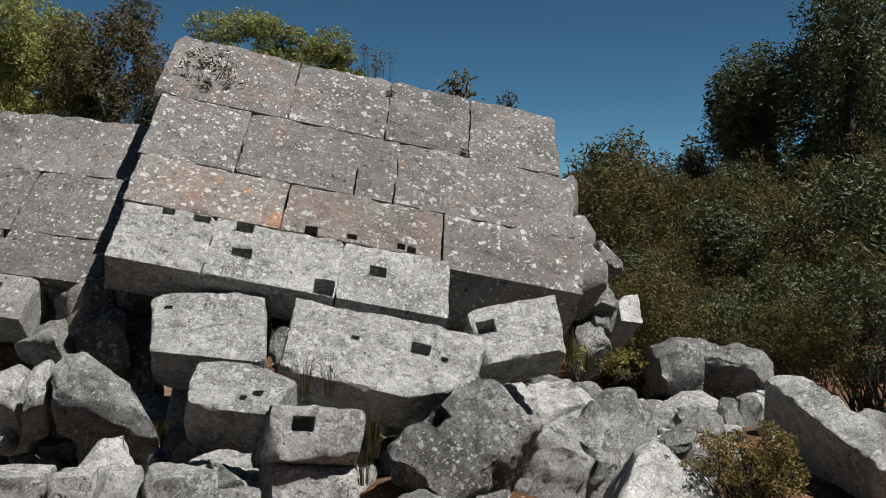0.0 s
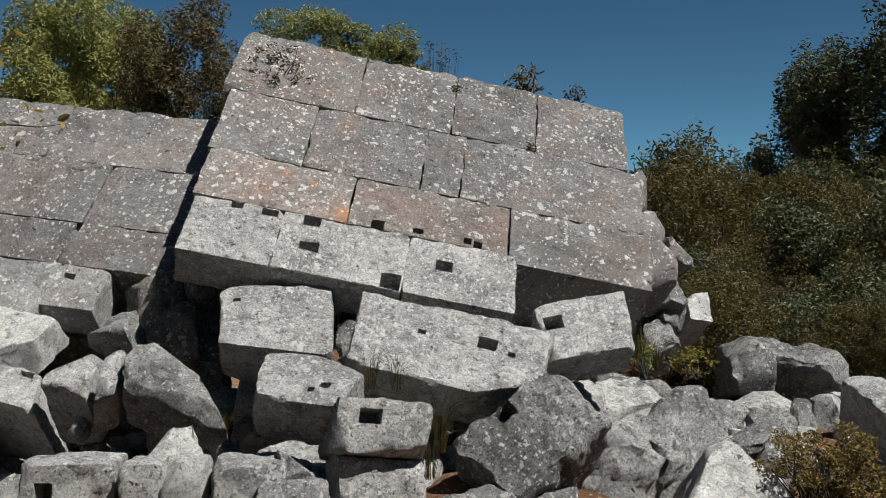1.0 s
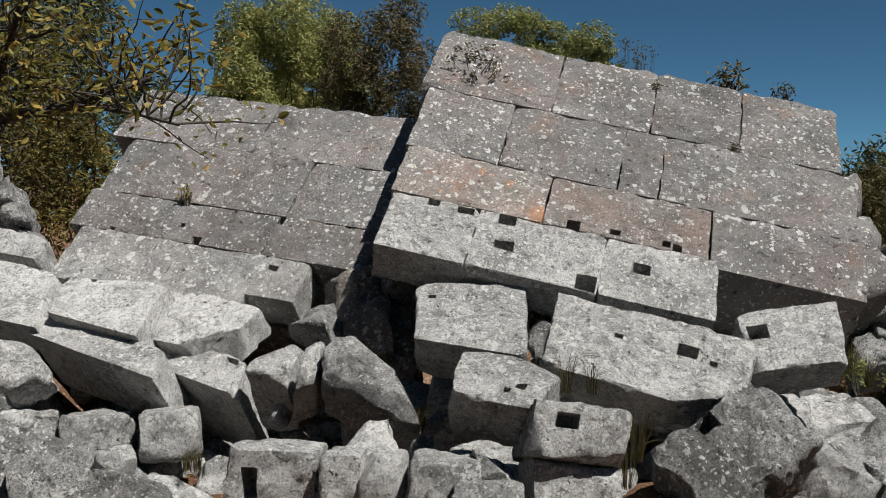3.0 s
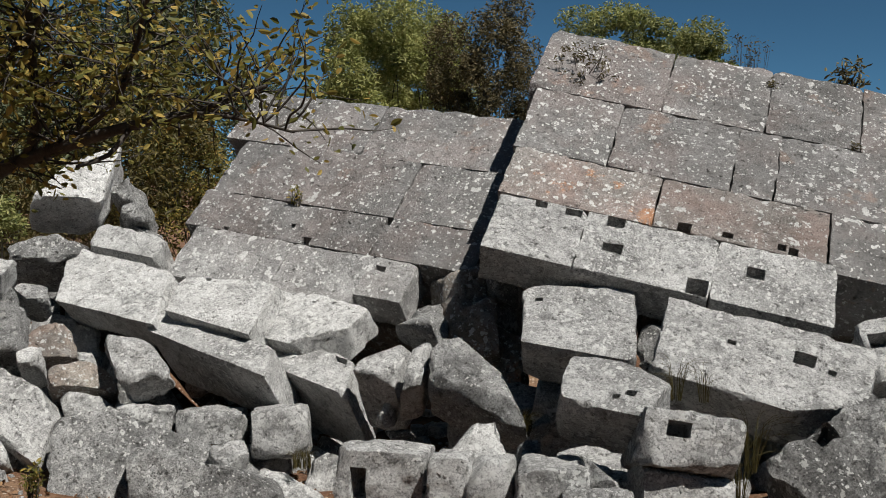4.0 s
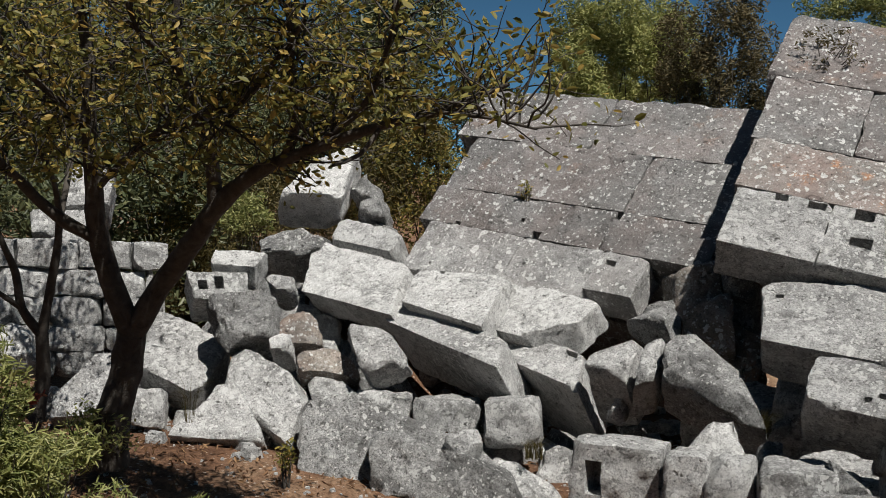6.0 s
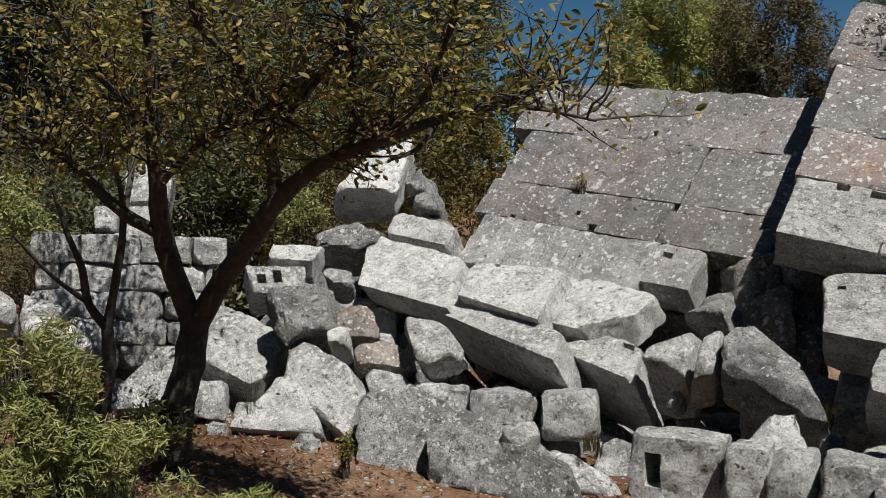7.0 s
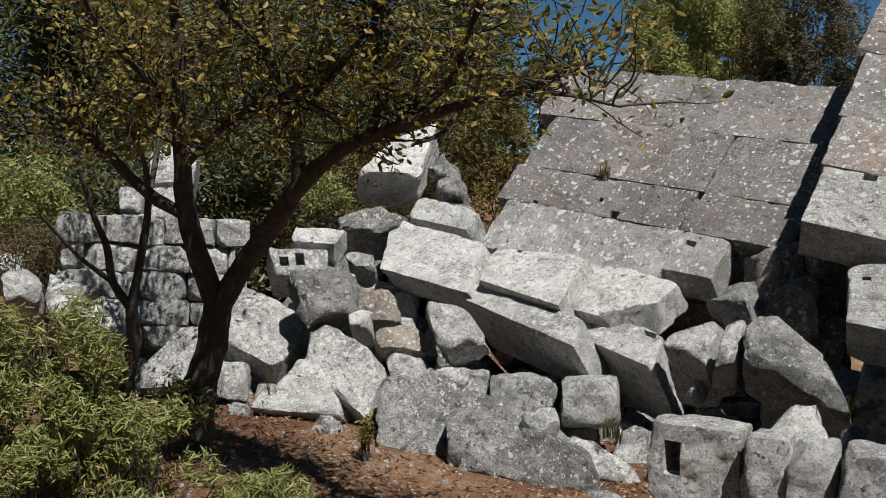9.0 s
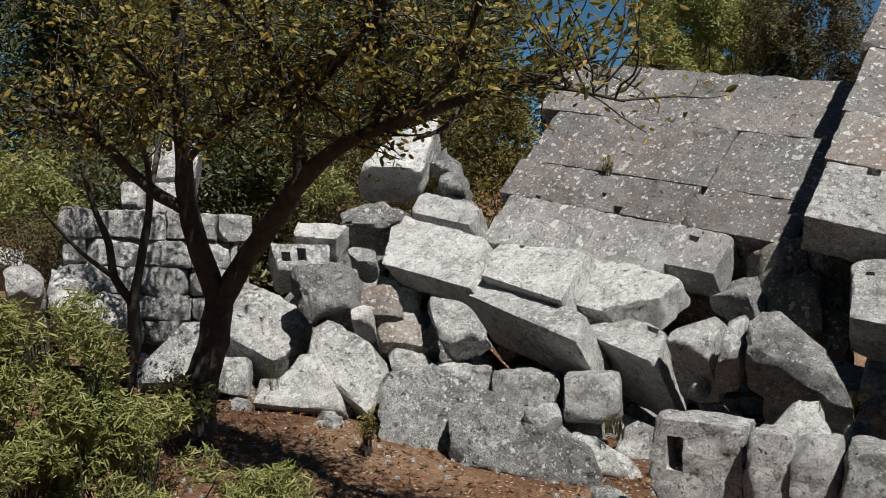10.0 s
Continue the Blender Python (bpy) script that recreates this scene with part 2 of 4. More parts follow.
def stone_mesh(w, h, d, rough=1.0, shape=(0, 0, 0), holes=(), cuts=(), boss=0, step=0.035, material=None, edge=0.018, under=0.0):
    """A worn block: its dressed face in z = 0, its body below. shape: slant, taper across and taper along. under: how far the body runs back under the face. cuts: corners (sx, sy, ax, ay) broken off; holes: (x, y, w, h)."""
    SERIAL[0] += 1
    seed = Vector((SERIAL[0] * 7.31, SERIAL[0] * 3.17, SERIAL[0] * 1.73))
    ex, ey = [], []
    for x, y, a, b in holes:
        ex += [x - a / 2 - 0.006, x - a / 2, x + a / 2, x + a / 2 + 0.006]
        ey += [y - b / 2 - 0.006, y - b / 2, y + b / 2, y + b / 2 + 0.006]
    X, Y, Z = ticks(-w / 2, w / 2, step, ex), ticks(-h / 2, h / 2, step, ey), ticks(-d, 0, step * 1.4)
    index, verts, faces = {}, [], []

    def v(x, y, z):
        key = (round(x, 5), round(y, 5), round(z, 5))
        if key not in index:
            index[key] = len(verts)
            verts.append(key)
        return index[key]

    def sheet(A, B, point, flip):
        for i in range(len(A) - 1):
            for j in range(len(B) - 1):
                q = [v(*point(A[i], B[j])), v(*point(A[i + 1], B[j])), v(*point(A[i + 1], B[j + 1])), v(*point(A[i], B[j + 1]))]
                faces.append(q[::-1] if flip else q)

    sheet(X, Y, lambda a, b: (a, b, 0.0), False)
    sheet(X, Y, lambda a, b: (a, b, -d), True)
    sheet(X, Z, lambda a, b: (a, -h / 2, b), False)
    sheet(X, Z, lambda a, b: (a, h / 2, b), True)
    sheet(Y, Z, lambda a, b: (w / 2, a, b), False)
    sheet(Y, Z, lambda a, b: (-w / 2, a, b), True)
    half, mid = Vector((w / 2, h / 2, d / 2)), Vector((0, 0, -d / 2))
    planes = []
    for sx, sy, ax, ay in cuts:
        p, n = Vector((sx * w / 2, sy * (h / 2 - ay * h), 0)), Vector((sx * ay * h, sy * ax * w, 0.12)).normalized()
        planes.append((p, n))
    rng = random.Random(SERIAL[0])
    for _ in range(int(3 + 4 * rough) if edge > 0.01 else 5):
        sx, sy, sz = rng.choice((-1, 1)), rng.choice((-1, 1)), rng.choice((-1, 1, 1))
        n = Vector((sx * rng.uniform(0.1, 1), sy * rng.uniform(0.1, 1), sz * rng.uniform(0.25, 1))).normalized()
        corner = Vector((sx * w / 2, sy * h / 2, 0.0 if sz > 0 else -d))
        planes.append((corner - n * rng.uniform(0.006, 0.05) * (rough if edge > 0.01 else 0.45), n))
    done = []
    for x, y, z in verts:
        p = Vector((x, y, z))
        s = p + seed
        r = edge * rough * (0.5 + 2.0 * max(0.0, noise.noise(s * 5.0) + 0.1)) + 0.045 * rough * max(0.0, noise.noise(s * 13.0) - 0.22)
        q = p - mid
        c = Vector([max(-(e - r), min(e - r, k)) for e, k in zip(half, q)])
        o = q - c
        far = o.length
        if far > r:
            q = c + o * (r / far)
        n = o.normalized() if far > 1e-6 else Vector((0, 0, 1))
        big, small = noise.noise(s * 2.6), noise.fractal(s * 9.0, 0.8, 2.2, 3)
        q += n * (rough * (0.012 * big + 0.011 * small + 0.004 * noise.noise(s * 30.0)))
        if rough > 1.4:
            deep = noise.fractal(s * 5.0, 0.9, 2.3, 4)
            q += n * (rough - 1.1) * (0.022 * noise.noise(s * 3.1) - 0.045 * max(0.0, deep - 0.12) - 0.03 * max(0.0, noise.noise(s * 19.0) - 0.25))
        p = q + mid
        for p0, pn in planes:
            over = (p - p0).dot(pn)
            if over > 0:
                p -= pn * over * (1.0 - 0.06 * noise.noise(s * 8.0))
        if z == 0.0:
            for hx, hy, a, b in holes:
                if abs(x - hx) <= a / 2 + 1e-4 and abs(y - hy) <= b / 2 + 1e-4:
                    p.z -= min(0.13, d * 0.6)
            if boss and math.hypot(x, y) < 0.11:
                p.z += 0.035 * (1 - math.hypot(x, y) / 0.11) ** 0.4
        fx, fy = p.x / (w / 2), p.y / (h / 2)
        p.x, p.y = p.x * (1 + shape[1] * fy) + shape[0] * p.y, p.y * (1 + shape[2] * fx)
        p.y -= under * p.z
        done.append(p)
    me = mesh_of("stone", done, faces, material or STONE, True)
    me.set_sharp_from_angle(angle=radians(40))
    return me


def block(name, label, place, turn, size, shape=(0, 0, 0), holes=(), rough=1.0, cuts=(), boss=0, material=None, under=0.0):
    # Stones labelled in a dark gap or hollow get DARK: its shade as colour.
    if material is None:
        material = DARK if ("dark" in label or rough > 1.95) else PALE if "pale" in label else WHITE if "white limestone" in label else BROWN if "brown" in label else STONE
    ob = new(name, stone_mesh(*size, rough=rough, shape=shape, holes=holes, cuts=cuts, boss=boss, material=material, step=0.023 if place[1] < 5.6 else 0.034, under=under))
    ob.matrix_basis = pose(*place, *turn)
    return tagged(ob, label, "stone block", "fallen blocks of the ruin")


# ---- ground ----
def rise(x, y):
    """Height of the ground."""
    z = -0.03 + 0.26 * math.exp(-((x + 3.6) ** 2 + (y - 4.2) ** 2) / 3.0)
    z += 0.30 * math.exp(-((x - 1.0) ** 2 + (y - 4.6) ** 2) / 1.6) + 0.16 * math.exp(-((x - 3.3) ** 2 + (y - 5.6) ** 2) / 2.5)
    far = max(0.0, min(1.0, (y - 7.6) / 3.6))
    z += 0.75 * far * far * (3 - 2 * far)
    far = max(0.0, min(1.0, (y - 12.0) / 25.0))
    z += 2.0 * far * far * (3 - 2 * far)
    heap = max(0.0, min(1.0, (y - 4.9) / 2.3))
    z += 0.80 * heap * heap * (3 - 2 * heap) * math.exp(-(((x + 3.5) / 0.95) ** 4)) * max(0.0, min(1.0, (10.5 - y) / 2.5))
    return z + 0.05 * noise.noise(Vector((x * 0.9, y * 0.9, 0))) + 0.02 * noise.noise(Vector((x * 4, y * 4, 3)))


def ground():
    def lines(a, b, c, d, fine):
        inner = list(np.arange(b, c, fine))
        outer = [c + (d - c) * (i / 14) ** 2.2 for i in range(15)]
        before = [b + (a - b) * (i / 14) ** 2.2 for i in range(14, 0, -1)]
        return before + inner + outer

    xs, ys = lines(-900, -9, 7, 900, 0.14), lines(-900, -2, 12, 1200, 0.14)
    verts = [(x, y, rise(x, y)) for y in ys for x in xs]
    n = len(xs)
    faces = [(j * n + i, j * n + i + 1, (j + 1) * n + i + 1, (j + 1) * n + i) for j in range(len(ys) - 1) for i in range(n - 1)]
    ob = new("ground", mesh_of("ground", verts, faces, SOIL, True))
    tagged(ob, "reddish-brown stony soil with dry leaf litter", "ground", kind="structure")


ground()


# ---- the two leaning walls ----
def wall(name, label, m, rows, holes=(), thick=0.46, rough=1.0, material=None, edge=0.007, core=()):
    """rows: (v0, v1, [u ...]) courses on the slope; each stone is a part. core: rough stones (u0, u1, v0, v1) behind the facing."""
    top = base(name, m)
    tagged(top, label, "ruined wall", kind="structure")
    for v0, v1, us in rows:
        for u0, u1 in zip(us, us[1:]):
            cx, cy = (u0 + u1) / 2, (v0 + v1) / 2
            hs = [(x - cx, y - cy, a, b) for x, y, a, b in holes if u0 < x < u1 and v0 < y < v1]
            me = stone_mesh(u1 - u0 - 0.001, v1 - v0 - 0.002, 0.26 if v1 < -0.3 else thick, rough, (0, 0, 0), hs, (), 0, 0.026, material or (STONE if v1 < -0.4 else MID if v1 < -0.2 and name == "wall_left" else RUST if name == "wall_right" and v1 < 0.1 and u0 < 1.0 else WALL), edge)
            ob = part("ashlar", me, top)
            ob.location = (cx, cy, 0.008 * noise.noise(Vector((cx * 9, cy * 9, 1))))
    # Backing added to close the void; its brown stands in for warm shade.
    for u0, u1, v0, v1 in core:
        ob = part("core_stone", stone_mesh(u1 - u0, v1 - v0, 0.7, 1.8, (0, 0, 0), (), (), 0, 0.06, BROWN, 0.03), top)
        ob.location = ((u0 + u1) / 2, (v0 + v1) / 2, -thick - 0.015)
    return top


RIGHT = pose(0.045, 6.036, 1.859, 41.605, 12.017, -6.195)
LEFT = pose(-1.116, 6.552, 1.463, 46.596, 7.017, -17.590)
OLD = pose(-4.784, 5.491, 0.815, 85.995, 2.931, 37.795)  # 1.11 x 0.89 m
wall("wall_right", "leaning grey ashlar wall with rose and rust stains", RIGHT,
     [(0.618, 1.285, (-0.42, 0.43, 1.07, 1.64, 2.26)), (0.008, 0.618, (-0.36, 0.21, 0.93, 1.18, 2.34)),
      (-0.412, 0.008, (-0.34, 0.55, 1.50)), (-0.47, 0.008, (1.505, 2.37)), (-0.862, -0.412, (-0.31, 0.20, 0.93, 1.56))],
     [(0.12, -0.45, 0.085, 0.05), (0.363, -0.455, 0.09, 0.07), (0.381, -0.655, 0.10, 0.055), (0.729, -0.373, 0.065, 0.07), (0.966, -0.361, 0.05, 0.04),
      (1.142, -0.603, 0.085, 0.075), (0.86, -0.80, 0.10, 0.10), (1.319, -0.382, 0.04, 0.05), (-0.069, -0.443, 0.06, 0.04), (1.257, -0.363, 0.035, 0.04)],
     core=((-0.30, 0.55, 0.25, 1.2), (0.55, 1.4, 0.25, 1.2), (1.4, 2.2, 0.3, 1.2), (-0.28, 0.6, -0.5, 0.25), (0.6, 1.5, -0.35, 0.25), (1.5, 2.3, -0.3, 0.3)))
wall("wall_left", "leaning grey ashlar wall with dowel holes and lichen", LEFT,
     [(0.552, 1.081, (-1.696, -0.522, 0.853)), (0.028, 0.552, (-1.496, -0.017, 0.853)), (-0.313, 0.028, (-1.531, -0.044, 0.696)), (-0.760, -0.313, (-1.409, -0.609, 0.0)), (-0.626, -0.313, (0.002, 0.331))],
     [(-0.030, -0.010, 0.048, 0.061), (-0.536, -0.278, 0.061, 0.052), (0.090, -0.397, 0.061, 0.030), (-1.183, -0.296, 0.035, 0.026), (-0.696, -0.174, 0.026, 0.026)],
     core=((-1.566, -0.783, 0.087, 1.000), (-0.783, 0.000, 0.087, 1.000), (0.000, 0.435, 0.087, 1.000), (-1.392, -0.696, -0.566, 0.087), (-0.696, 0.261, -0.522, 0.087)))


def old_courses(w, h, rows, seed):
    rng = random.Random(seed)
    made, v = [], -h / 2
    for i in range(rows):
        v1 = v + h / rows * rng.uniform(0.9, 1.1)
        us, u = [-w / 2 + rng.uniform(0, 0.1)], -w / 2
        while u < w / 2 - 0.35:
            u += rng.uniform(0.22, 0.42)
            us.append(u)
        us.append(w / 2 + rng.uniform(-0.05, 0.08))
        made.append((v, v1, tuple(us)))
        v = v1
    return made


wall("wall_old", "low old wall of squared grey stones", OLD, old_courses(1.3, 0.94, 5, 3), thick=0.4, rough=1.45, material=STONE, edge=0.012)


# ---- fallen blocks ----
block("ashlar_block", "grey weathered limestone block tilted under the leaning wall", (0.09, 5.165, 1.013), (27.8, 3.7, -4.9), (0.585, 0.586, 0.31), shape=(-0.094, 0.024, 0.122), holes=[(-0.202, 0.134, 0.03, 0.03)], under=0.3)
block("ashlar_block", "grey weathered limestone block long, lichen-spotted, with a dowel hole", (0.923, 4.697, 0.892), (31.7, 13, -12.1), (0.958, 0.566, 0.30), shape=(0.015, 0.05, 0.028), holes=[(0.172, 0.073, 0.085, 0.075), (-0.151, 0.069, 0.03, 0.025), (0.298, 0.038, 0.025, 0.025)], cuts=[(1, -1, 0.35, 0.3)], under=0.3)
block("ashlar_block", "grey weathered limestone block white-spotted, lying on the fallen blocks", (1.716, 5.064, 0.931), (39.2, -8.6, -3.6), (0.503, 0.41, 0.32), shape=(0.11, 0.042, 0.006), holes=[(-0.166, 0.05, 0.09, 0.09)], under=0.3)
block("ashlar_block", "grey weathered limestone block with small pits in its tilted top", (0.213, 4.157, 0.852), (24.4, 9.1, -15.2), (0.413, 0.334, 0.27), shape=(-0.006, 0.104, -0.074), holes=[(0.093, -0.026, 0.035, 0.03), (0.044, -0.069, 0.02, 0.02)], under=0.3)
block("ashlar_block", "grey weathered limestone block with a square hole in its pitted face", (0.515, 3.883, 0.696), (71.8, 7.8, 1.4), (0.393, 0.22, 0.5), shape=(0.05, -0.006, 0.017), holes=[(-0.058, 0.035, 0.08, 0.05)], rough=1.3)
block("ashlar_block", "grey weathered limestone block lying beneath another block", (0.502, 3.864, 0.412), (75.9, 7.9, 2), (0.351, 0.315, 0.5), shape=(-0.081, 0.034, 0.004), rough=1.2)
block("fallen_block", "dark pitted limestone block standing on its corner", (1.235, 4.268, 0.578), (35.7, -31.2, 23.8), (0.579, 0.438, 0.45), shape=(0.079, 0.063, 0.005), holes=[(-0.046, 0.151, 0.09, 0.07)], rough=2.2, cuts=[(1, 1, 0.22, 0.25), (-1, -1, 0.35, 0.3)])
block("fallen_block", "long pitted limestone block leaning in the rubble", (1.916, 4.522, 0.421), (39.9, -25.1, 16.9), (0.78, 0.345, 0.5), shape=(0.205, 0.123, -0.039), holes=[(-0.138, 0.048, 0.08, 0.07)], rough=2.0, cuts=[(1, 1, 0.2, 0.3)])
block("fallen_block", "rough limestone piece wedged behind other blocks", (2.176, 5.594, 0.412), (39.7, -5.4, 6.5), (0.556, 0.271, 0.5), shape=(0.302, -0.025, -0.195), rough=2.0)
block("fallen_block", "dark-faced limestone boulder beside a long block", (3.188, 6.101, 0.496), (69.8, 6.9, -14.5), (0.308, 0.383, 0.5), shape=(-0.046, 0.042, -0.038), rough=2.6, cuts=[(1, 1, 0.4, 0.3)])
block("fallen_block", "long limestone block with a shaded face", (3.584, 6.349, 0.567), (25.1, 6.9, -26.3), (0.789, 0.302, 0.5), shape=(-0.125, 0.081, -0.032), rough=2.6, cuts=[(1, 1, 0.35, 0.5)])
block("fallen_block", "large long limestone block with a bright edge", (3.313, 4.576, 0.478), (19.4, -14.4, -19.8), (0.225, 1.061, 0.62), shape=(-0.292, -0.068, -0.067), rough=1.4)
block("fallen_block", "limestone block with a pale tilted face", (2.132, 4.064, 0.35), (43.4, 8.3, 5.3), (0.415, 0.373, 0.6), shape=(0.181, -0.517, -0.216), rough=1.3, cuts=[(1, 1, 0.5, 0.5)])
block("fallen_block", "rough limestone piece behind a shrub", (2.483, 4.667, 0.394), (39.8, -3.9, 24.7), (0.375, 0.136, 0.4), shape=(0.251, 0.102, 0.021), rough=2.0)
block("fallen_block", "flat limestone piece at the foot of the heap", (1.077, 4.109, 0.283), (34.9, 2.7, 2.1), (0.643, 0.215, 0.4), shape=(0.226, -0.007, 0.038), rough=2.0)
block("ashlar_block", "grey weathered limestone block half buried beneath the wall", (-0.354, 6.134, 0.917), (81, 27, -29.1), (0.214, 0.356, 0.7), shape=(-0.571, -0.018, 0.096))
block("fallen_block", "broken limestone piece at the wall's end", (2.696, 6.359, 1.086), (41.3, 31.1, -0.4), (0.292, 0.434, 0.5), shape=(-0.3, -0.003, -0.187), rough=2.2)
block("fallen_block", "broken limestone piece at the wall's end", (3.009, 6.55, 0.856), (49.8, 5.1, 5.7), (0.181, 0.256, 0.5), shape=(0.158, 0.057, 0.053), rough=1.2)
block("fallen_block", "broken limestone piece at the wall's end", (2.746, 6.337, 0.942), (54.9, 4.7, 11.7), (0.232, 0.413, 0.5), shape=(0.198, 0.007, 0.033), rough=2.2)
block("fallen_block", "small boulder under the wall's broken end", (2.6, 6.179, 0.723), (44.6, -7.1, 7.1), (0.25, 0.236, 0.4), shape=(0.215, -0.133, -0.134), rough=2.2)
for u, v, w, h, a in ((2.34, 0.55, 0.16, 0.34, 8), (2.40, 0.18, 0.20, 0.36, -10), (2.44, -0.16, 0.26, 0.34, 14), (2.58, -0.02, 0.18, 0.24, 24)):
    at = RIGHT @ Vector((u, v, -0.05))
    block("fallen_block", "jagged broken limestone piece of the wall's end", (round(at.x, 3), round(at.y, 3), round(at.z, 3)), (41.6 + a, 12 - a, -6.2 + a), (w, h, 0.42), (0.2, -0.1, 0.1), (), 2.0, [(1, 1, 0.4, 0.4)], 0, WALL)
block("ashlar_block", "pale limestone block slid off the foot of the wall", (-2.101, 5.932, 0.982), (27.5, 5.3, -18), (0.690, 0.458, 0.226), shape=(-0.33, 0.005, 0.176), holes=[(-0.138, 0.203, 0.035, 0.026)], rough=0.9, under=0.3)
block("ashlar_block", "pale limestone block slid off the wall, with a round boss", (-1.556, 5.965, 0.876), (26.9, 7.9, -23.1), (0.650, 0.512, 0.226), shape=(-0.221, 0.161, -0.062), rough=0.9, boss=1, cuts=[(1, -1, 0.5, 0.55)], under=0.3)
block("ashlar_block", "pale limestone block at the end of the fallen row", (-2.941, 6.259, 1.036), (29.4, 6.5, -25.3), (0.977, 0.529, 0.244), shape=(-0.8, 0.064, -0.039), rough=0.9, under=0.28)
block("ashlar_block", "grey weathered limestone block in the fallen front row", (-2.071, 5.681, 0.783), (22.6, 8.4, -31.3), (1.084, 0.257, 0.435), shape=(-0.8, -0.001, 0.021), under=0.28)
block("ashlar_block", "grey weathered limestone block in the fallen front row, with a slot", (-1.458, 5.718, 0.637), (22.8, 7.8, -26), (0.602, 0.282, 0.539), shape=(-0.649, -0.032, 0.202), holes=[(0.214, 0.094, 0.070, 0.030)], under=0.28)
block("fallen_block", "limestone block with a bright top", (-0.989, 5.413, 0.723), (37.7, -5.1, -3.5), (0.247, 0.207, 0.479), shape=(0.314, 0.054, 0.333), cuts=[(1, -1, 0.5, 0.4)])
block("fallen_block", "dark grey limestone boulder with a broken face", (-0.472, 5.11, 0.753), (37, 9.4, -14.3), (0.422, 0.353, 0.32), shape=(-0.614, -0.346, 0.203), rough=1.5, cuts=[(1, 1, 0.5, 0.5), (-1, 1, 0.2, 0.3)])
block("fallen_block", "narrow limestone slab leaning on a boulder", (-0.742, 5.223, 0.75), (44.1, -10, 20.1), (0.136, 0.237, 0.36), shape=(0.528, 0.026, 0.018), rough=1.3)
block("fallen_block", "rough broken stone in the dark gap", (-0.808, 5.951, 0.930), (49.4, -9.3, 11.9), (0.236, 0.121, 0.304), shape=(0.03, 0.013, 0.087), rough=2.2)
block("fallen_block", "thin upright stone in the rubble", (-0.919, 5.447, 0.49), (59.1, 13.3, -3.8), (0.08, 0.278, 0.12), shape=(0.067, -0.105, 0.026), rough=1.5)
block("ashlar_block", "grey weathered limestone block standing upright in the dark gap", (-0.326, 5.999, 1.088), (87.9, 20.8, 23.2), (0.18, 0.179, 0.5), shape=(-0.433, -0.052, 0.139))
block("ashlar_block", "grey weathered limestone block in the front row, with a slot", (-0.725, 3.986, 0.384), (88.0, 0.0, -5.0), (0.389, 0.388, 0.246), holes=[(-0.085, 0.05, 0.06, 0.13)], rough=1.25)
block("ashlar_block", "grey weathered limestone block in the front row", (-0.435, 3.881, 0.396), (86.1, 1.2, -4.1), (0.168, 0.388, 0.246), rough=1.3)
block("ashlar_block", "grey weathered limestone block in the front row", (-0.261, 3.833, 0.397), (84.6, 0.1, -3.0), (0.171, 0.388, 0.282), shape=(-0.06, 0, 0), rough=1.3)
block("ashlar_block", "grey weathered limestone block in the front row", (-0.030, 3.736, 0.408), (86.0, 1.8, -2.0), (0.278, 0.379, 0.282), shape=(0.08, 0, 0), rough=1.35)
block("ashlar_block", "grey weathered limestone block in the front row, broken", (0.142, 3.489, 0.423), (77.8, 0.7, -2.5), (0.260, 0.336, 0.313), rough=1.6, cuts=[(1, 1, 0.3, 0.25)])
block("fallen_block", "pale rough stone lying behind the front row", (-0.353, 4.475, 0.505), (45, -2.3, 6.3), (0.251, 0.299, 0.233), shape=(0.024, -0.298, 0.049), rough=1.9, cuts=[(-1, 1, 0.5, 0.6)])
block("fallen_block", "small rough stone behind the front row", (-0.123, 4.441, 0.465), (50, -0.3, 4.2), (0.156, 0.193, 0.233), shape=(-0.184, -0.114, -0.034), rough=2.0)
block("fallen_block", "pointed rough stone behind the front row", (0.168, 3.836, 0.549), (49.9, -4.3, 7.6), (0.126, 0.253, 0.233), shape=(-0.323, -0.489, -0.062), rough=2.2, cuts=[(1, 1, 0.7, 0.7)])
block("fallen_block", "small stone in the shaded gap", (-0.081, 5.227, 0.474), (54.2, -11.6, 12.2), (0.099, 0.145, 0.2), shape=(0.427, -0.073, -0.009), rough=1.5)
block("fallen_block", "small rubble stone on the ground", (-0.909, 5.55, 0.332), (44.5, -7.7, 11.8), (0.112, 0.122, 0.2), shape=(-0.413, -0.274, 0.044), rough=2.0)
block("fallen_block", "rough limestone block in the low row", (-1.450, 5.063, 0.375), (82.0, -2.4, 13.1), (0.294, 0.261, 0.399), rough=1.35, cuts=[(1, -1, 0.2, 0.3)])
block("fallen_block", "rough limestone block in the low row", (-1.857, 5.149, 0.365), (84.0, 5.0, 16.0), (0.366, 0.171, 0.342), shape=(-0.1, 0.03, 0.1), rough=1.5)
block("fallen_block", "rough limestone block in the low row", (-2.213, 5.125, 0.384), (80.0, 7.0, 22.0), (0.294, 0.190, 0.380), shape=(-0.2, 0.05, 0), rough=1.6)
block("fallen_block", "rough limestone block in the low row", (-2.532, 5.161, 0.431), (49.9, 4.3, 8.4), (0.329, 0.238, 0.364), shape=(-0.455, 0.054, 0.028), rough=1.7)
block("fallen_block", "flat limestone piece on the soil", (-1.667, 4.888, 0.284), (72.0, -3.7, 15.5), (0.190, 0.152, 0.247), shape=(-0.1, -0.1, 0.1), rough=1.5)
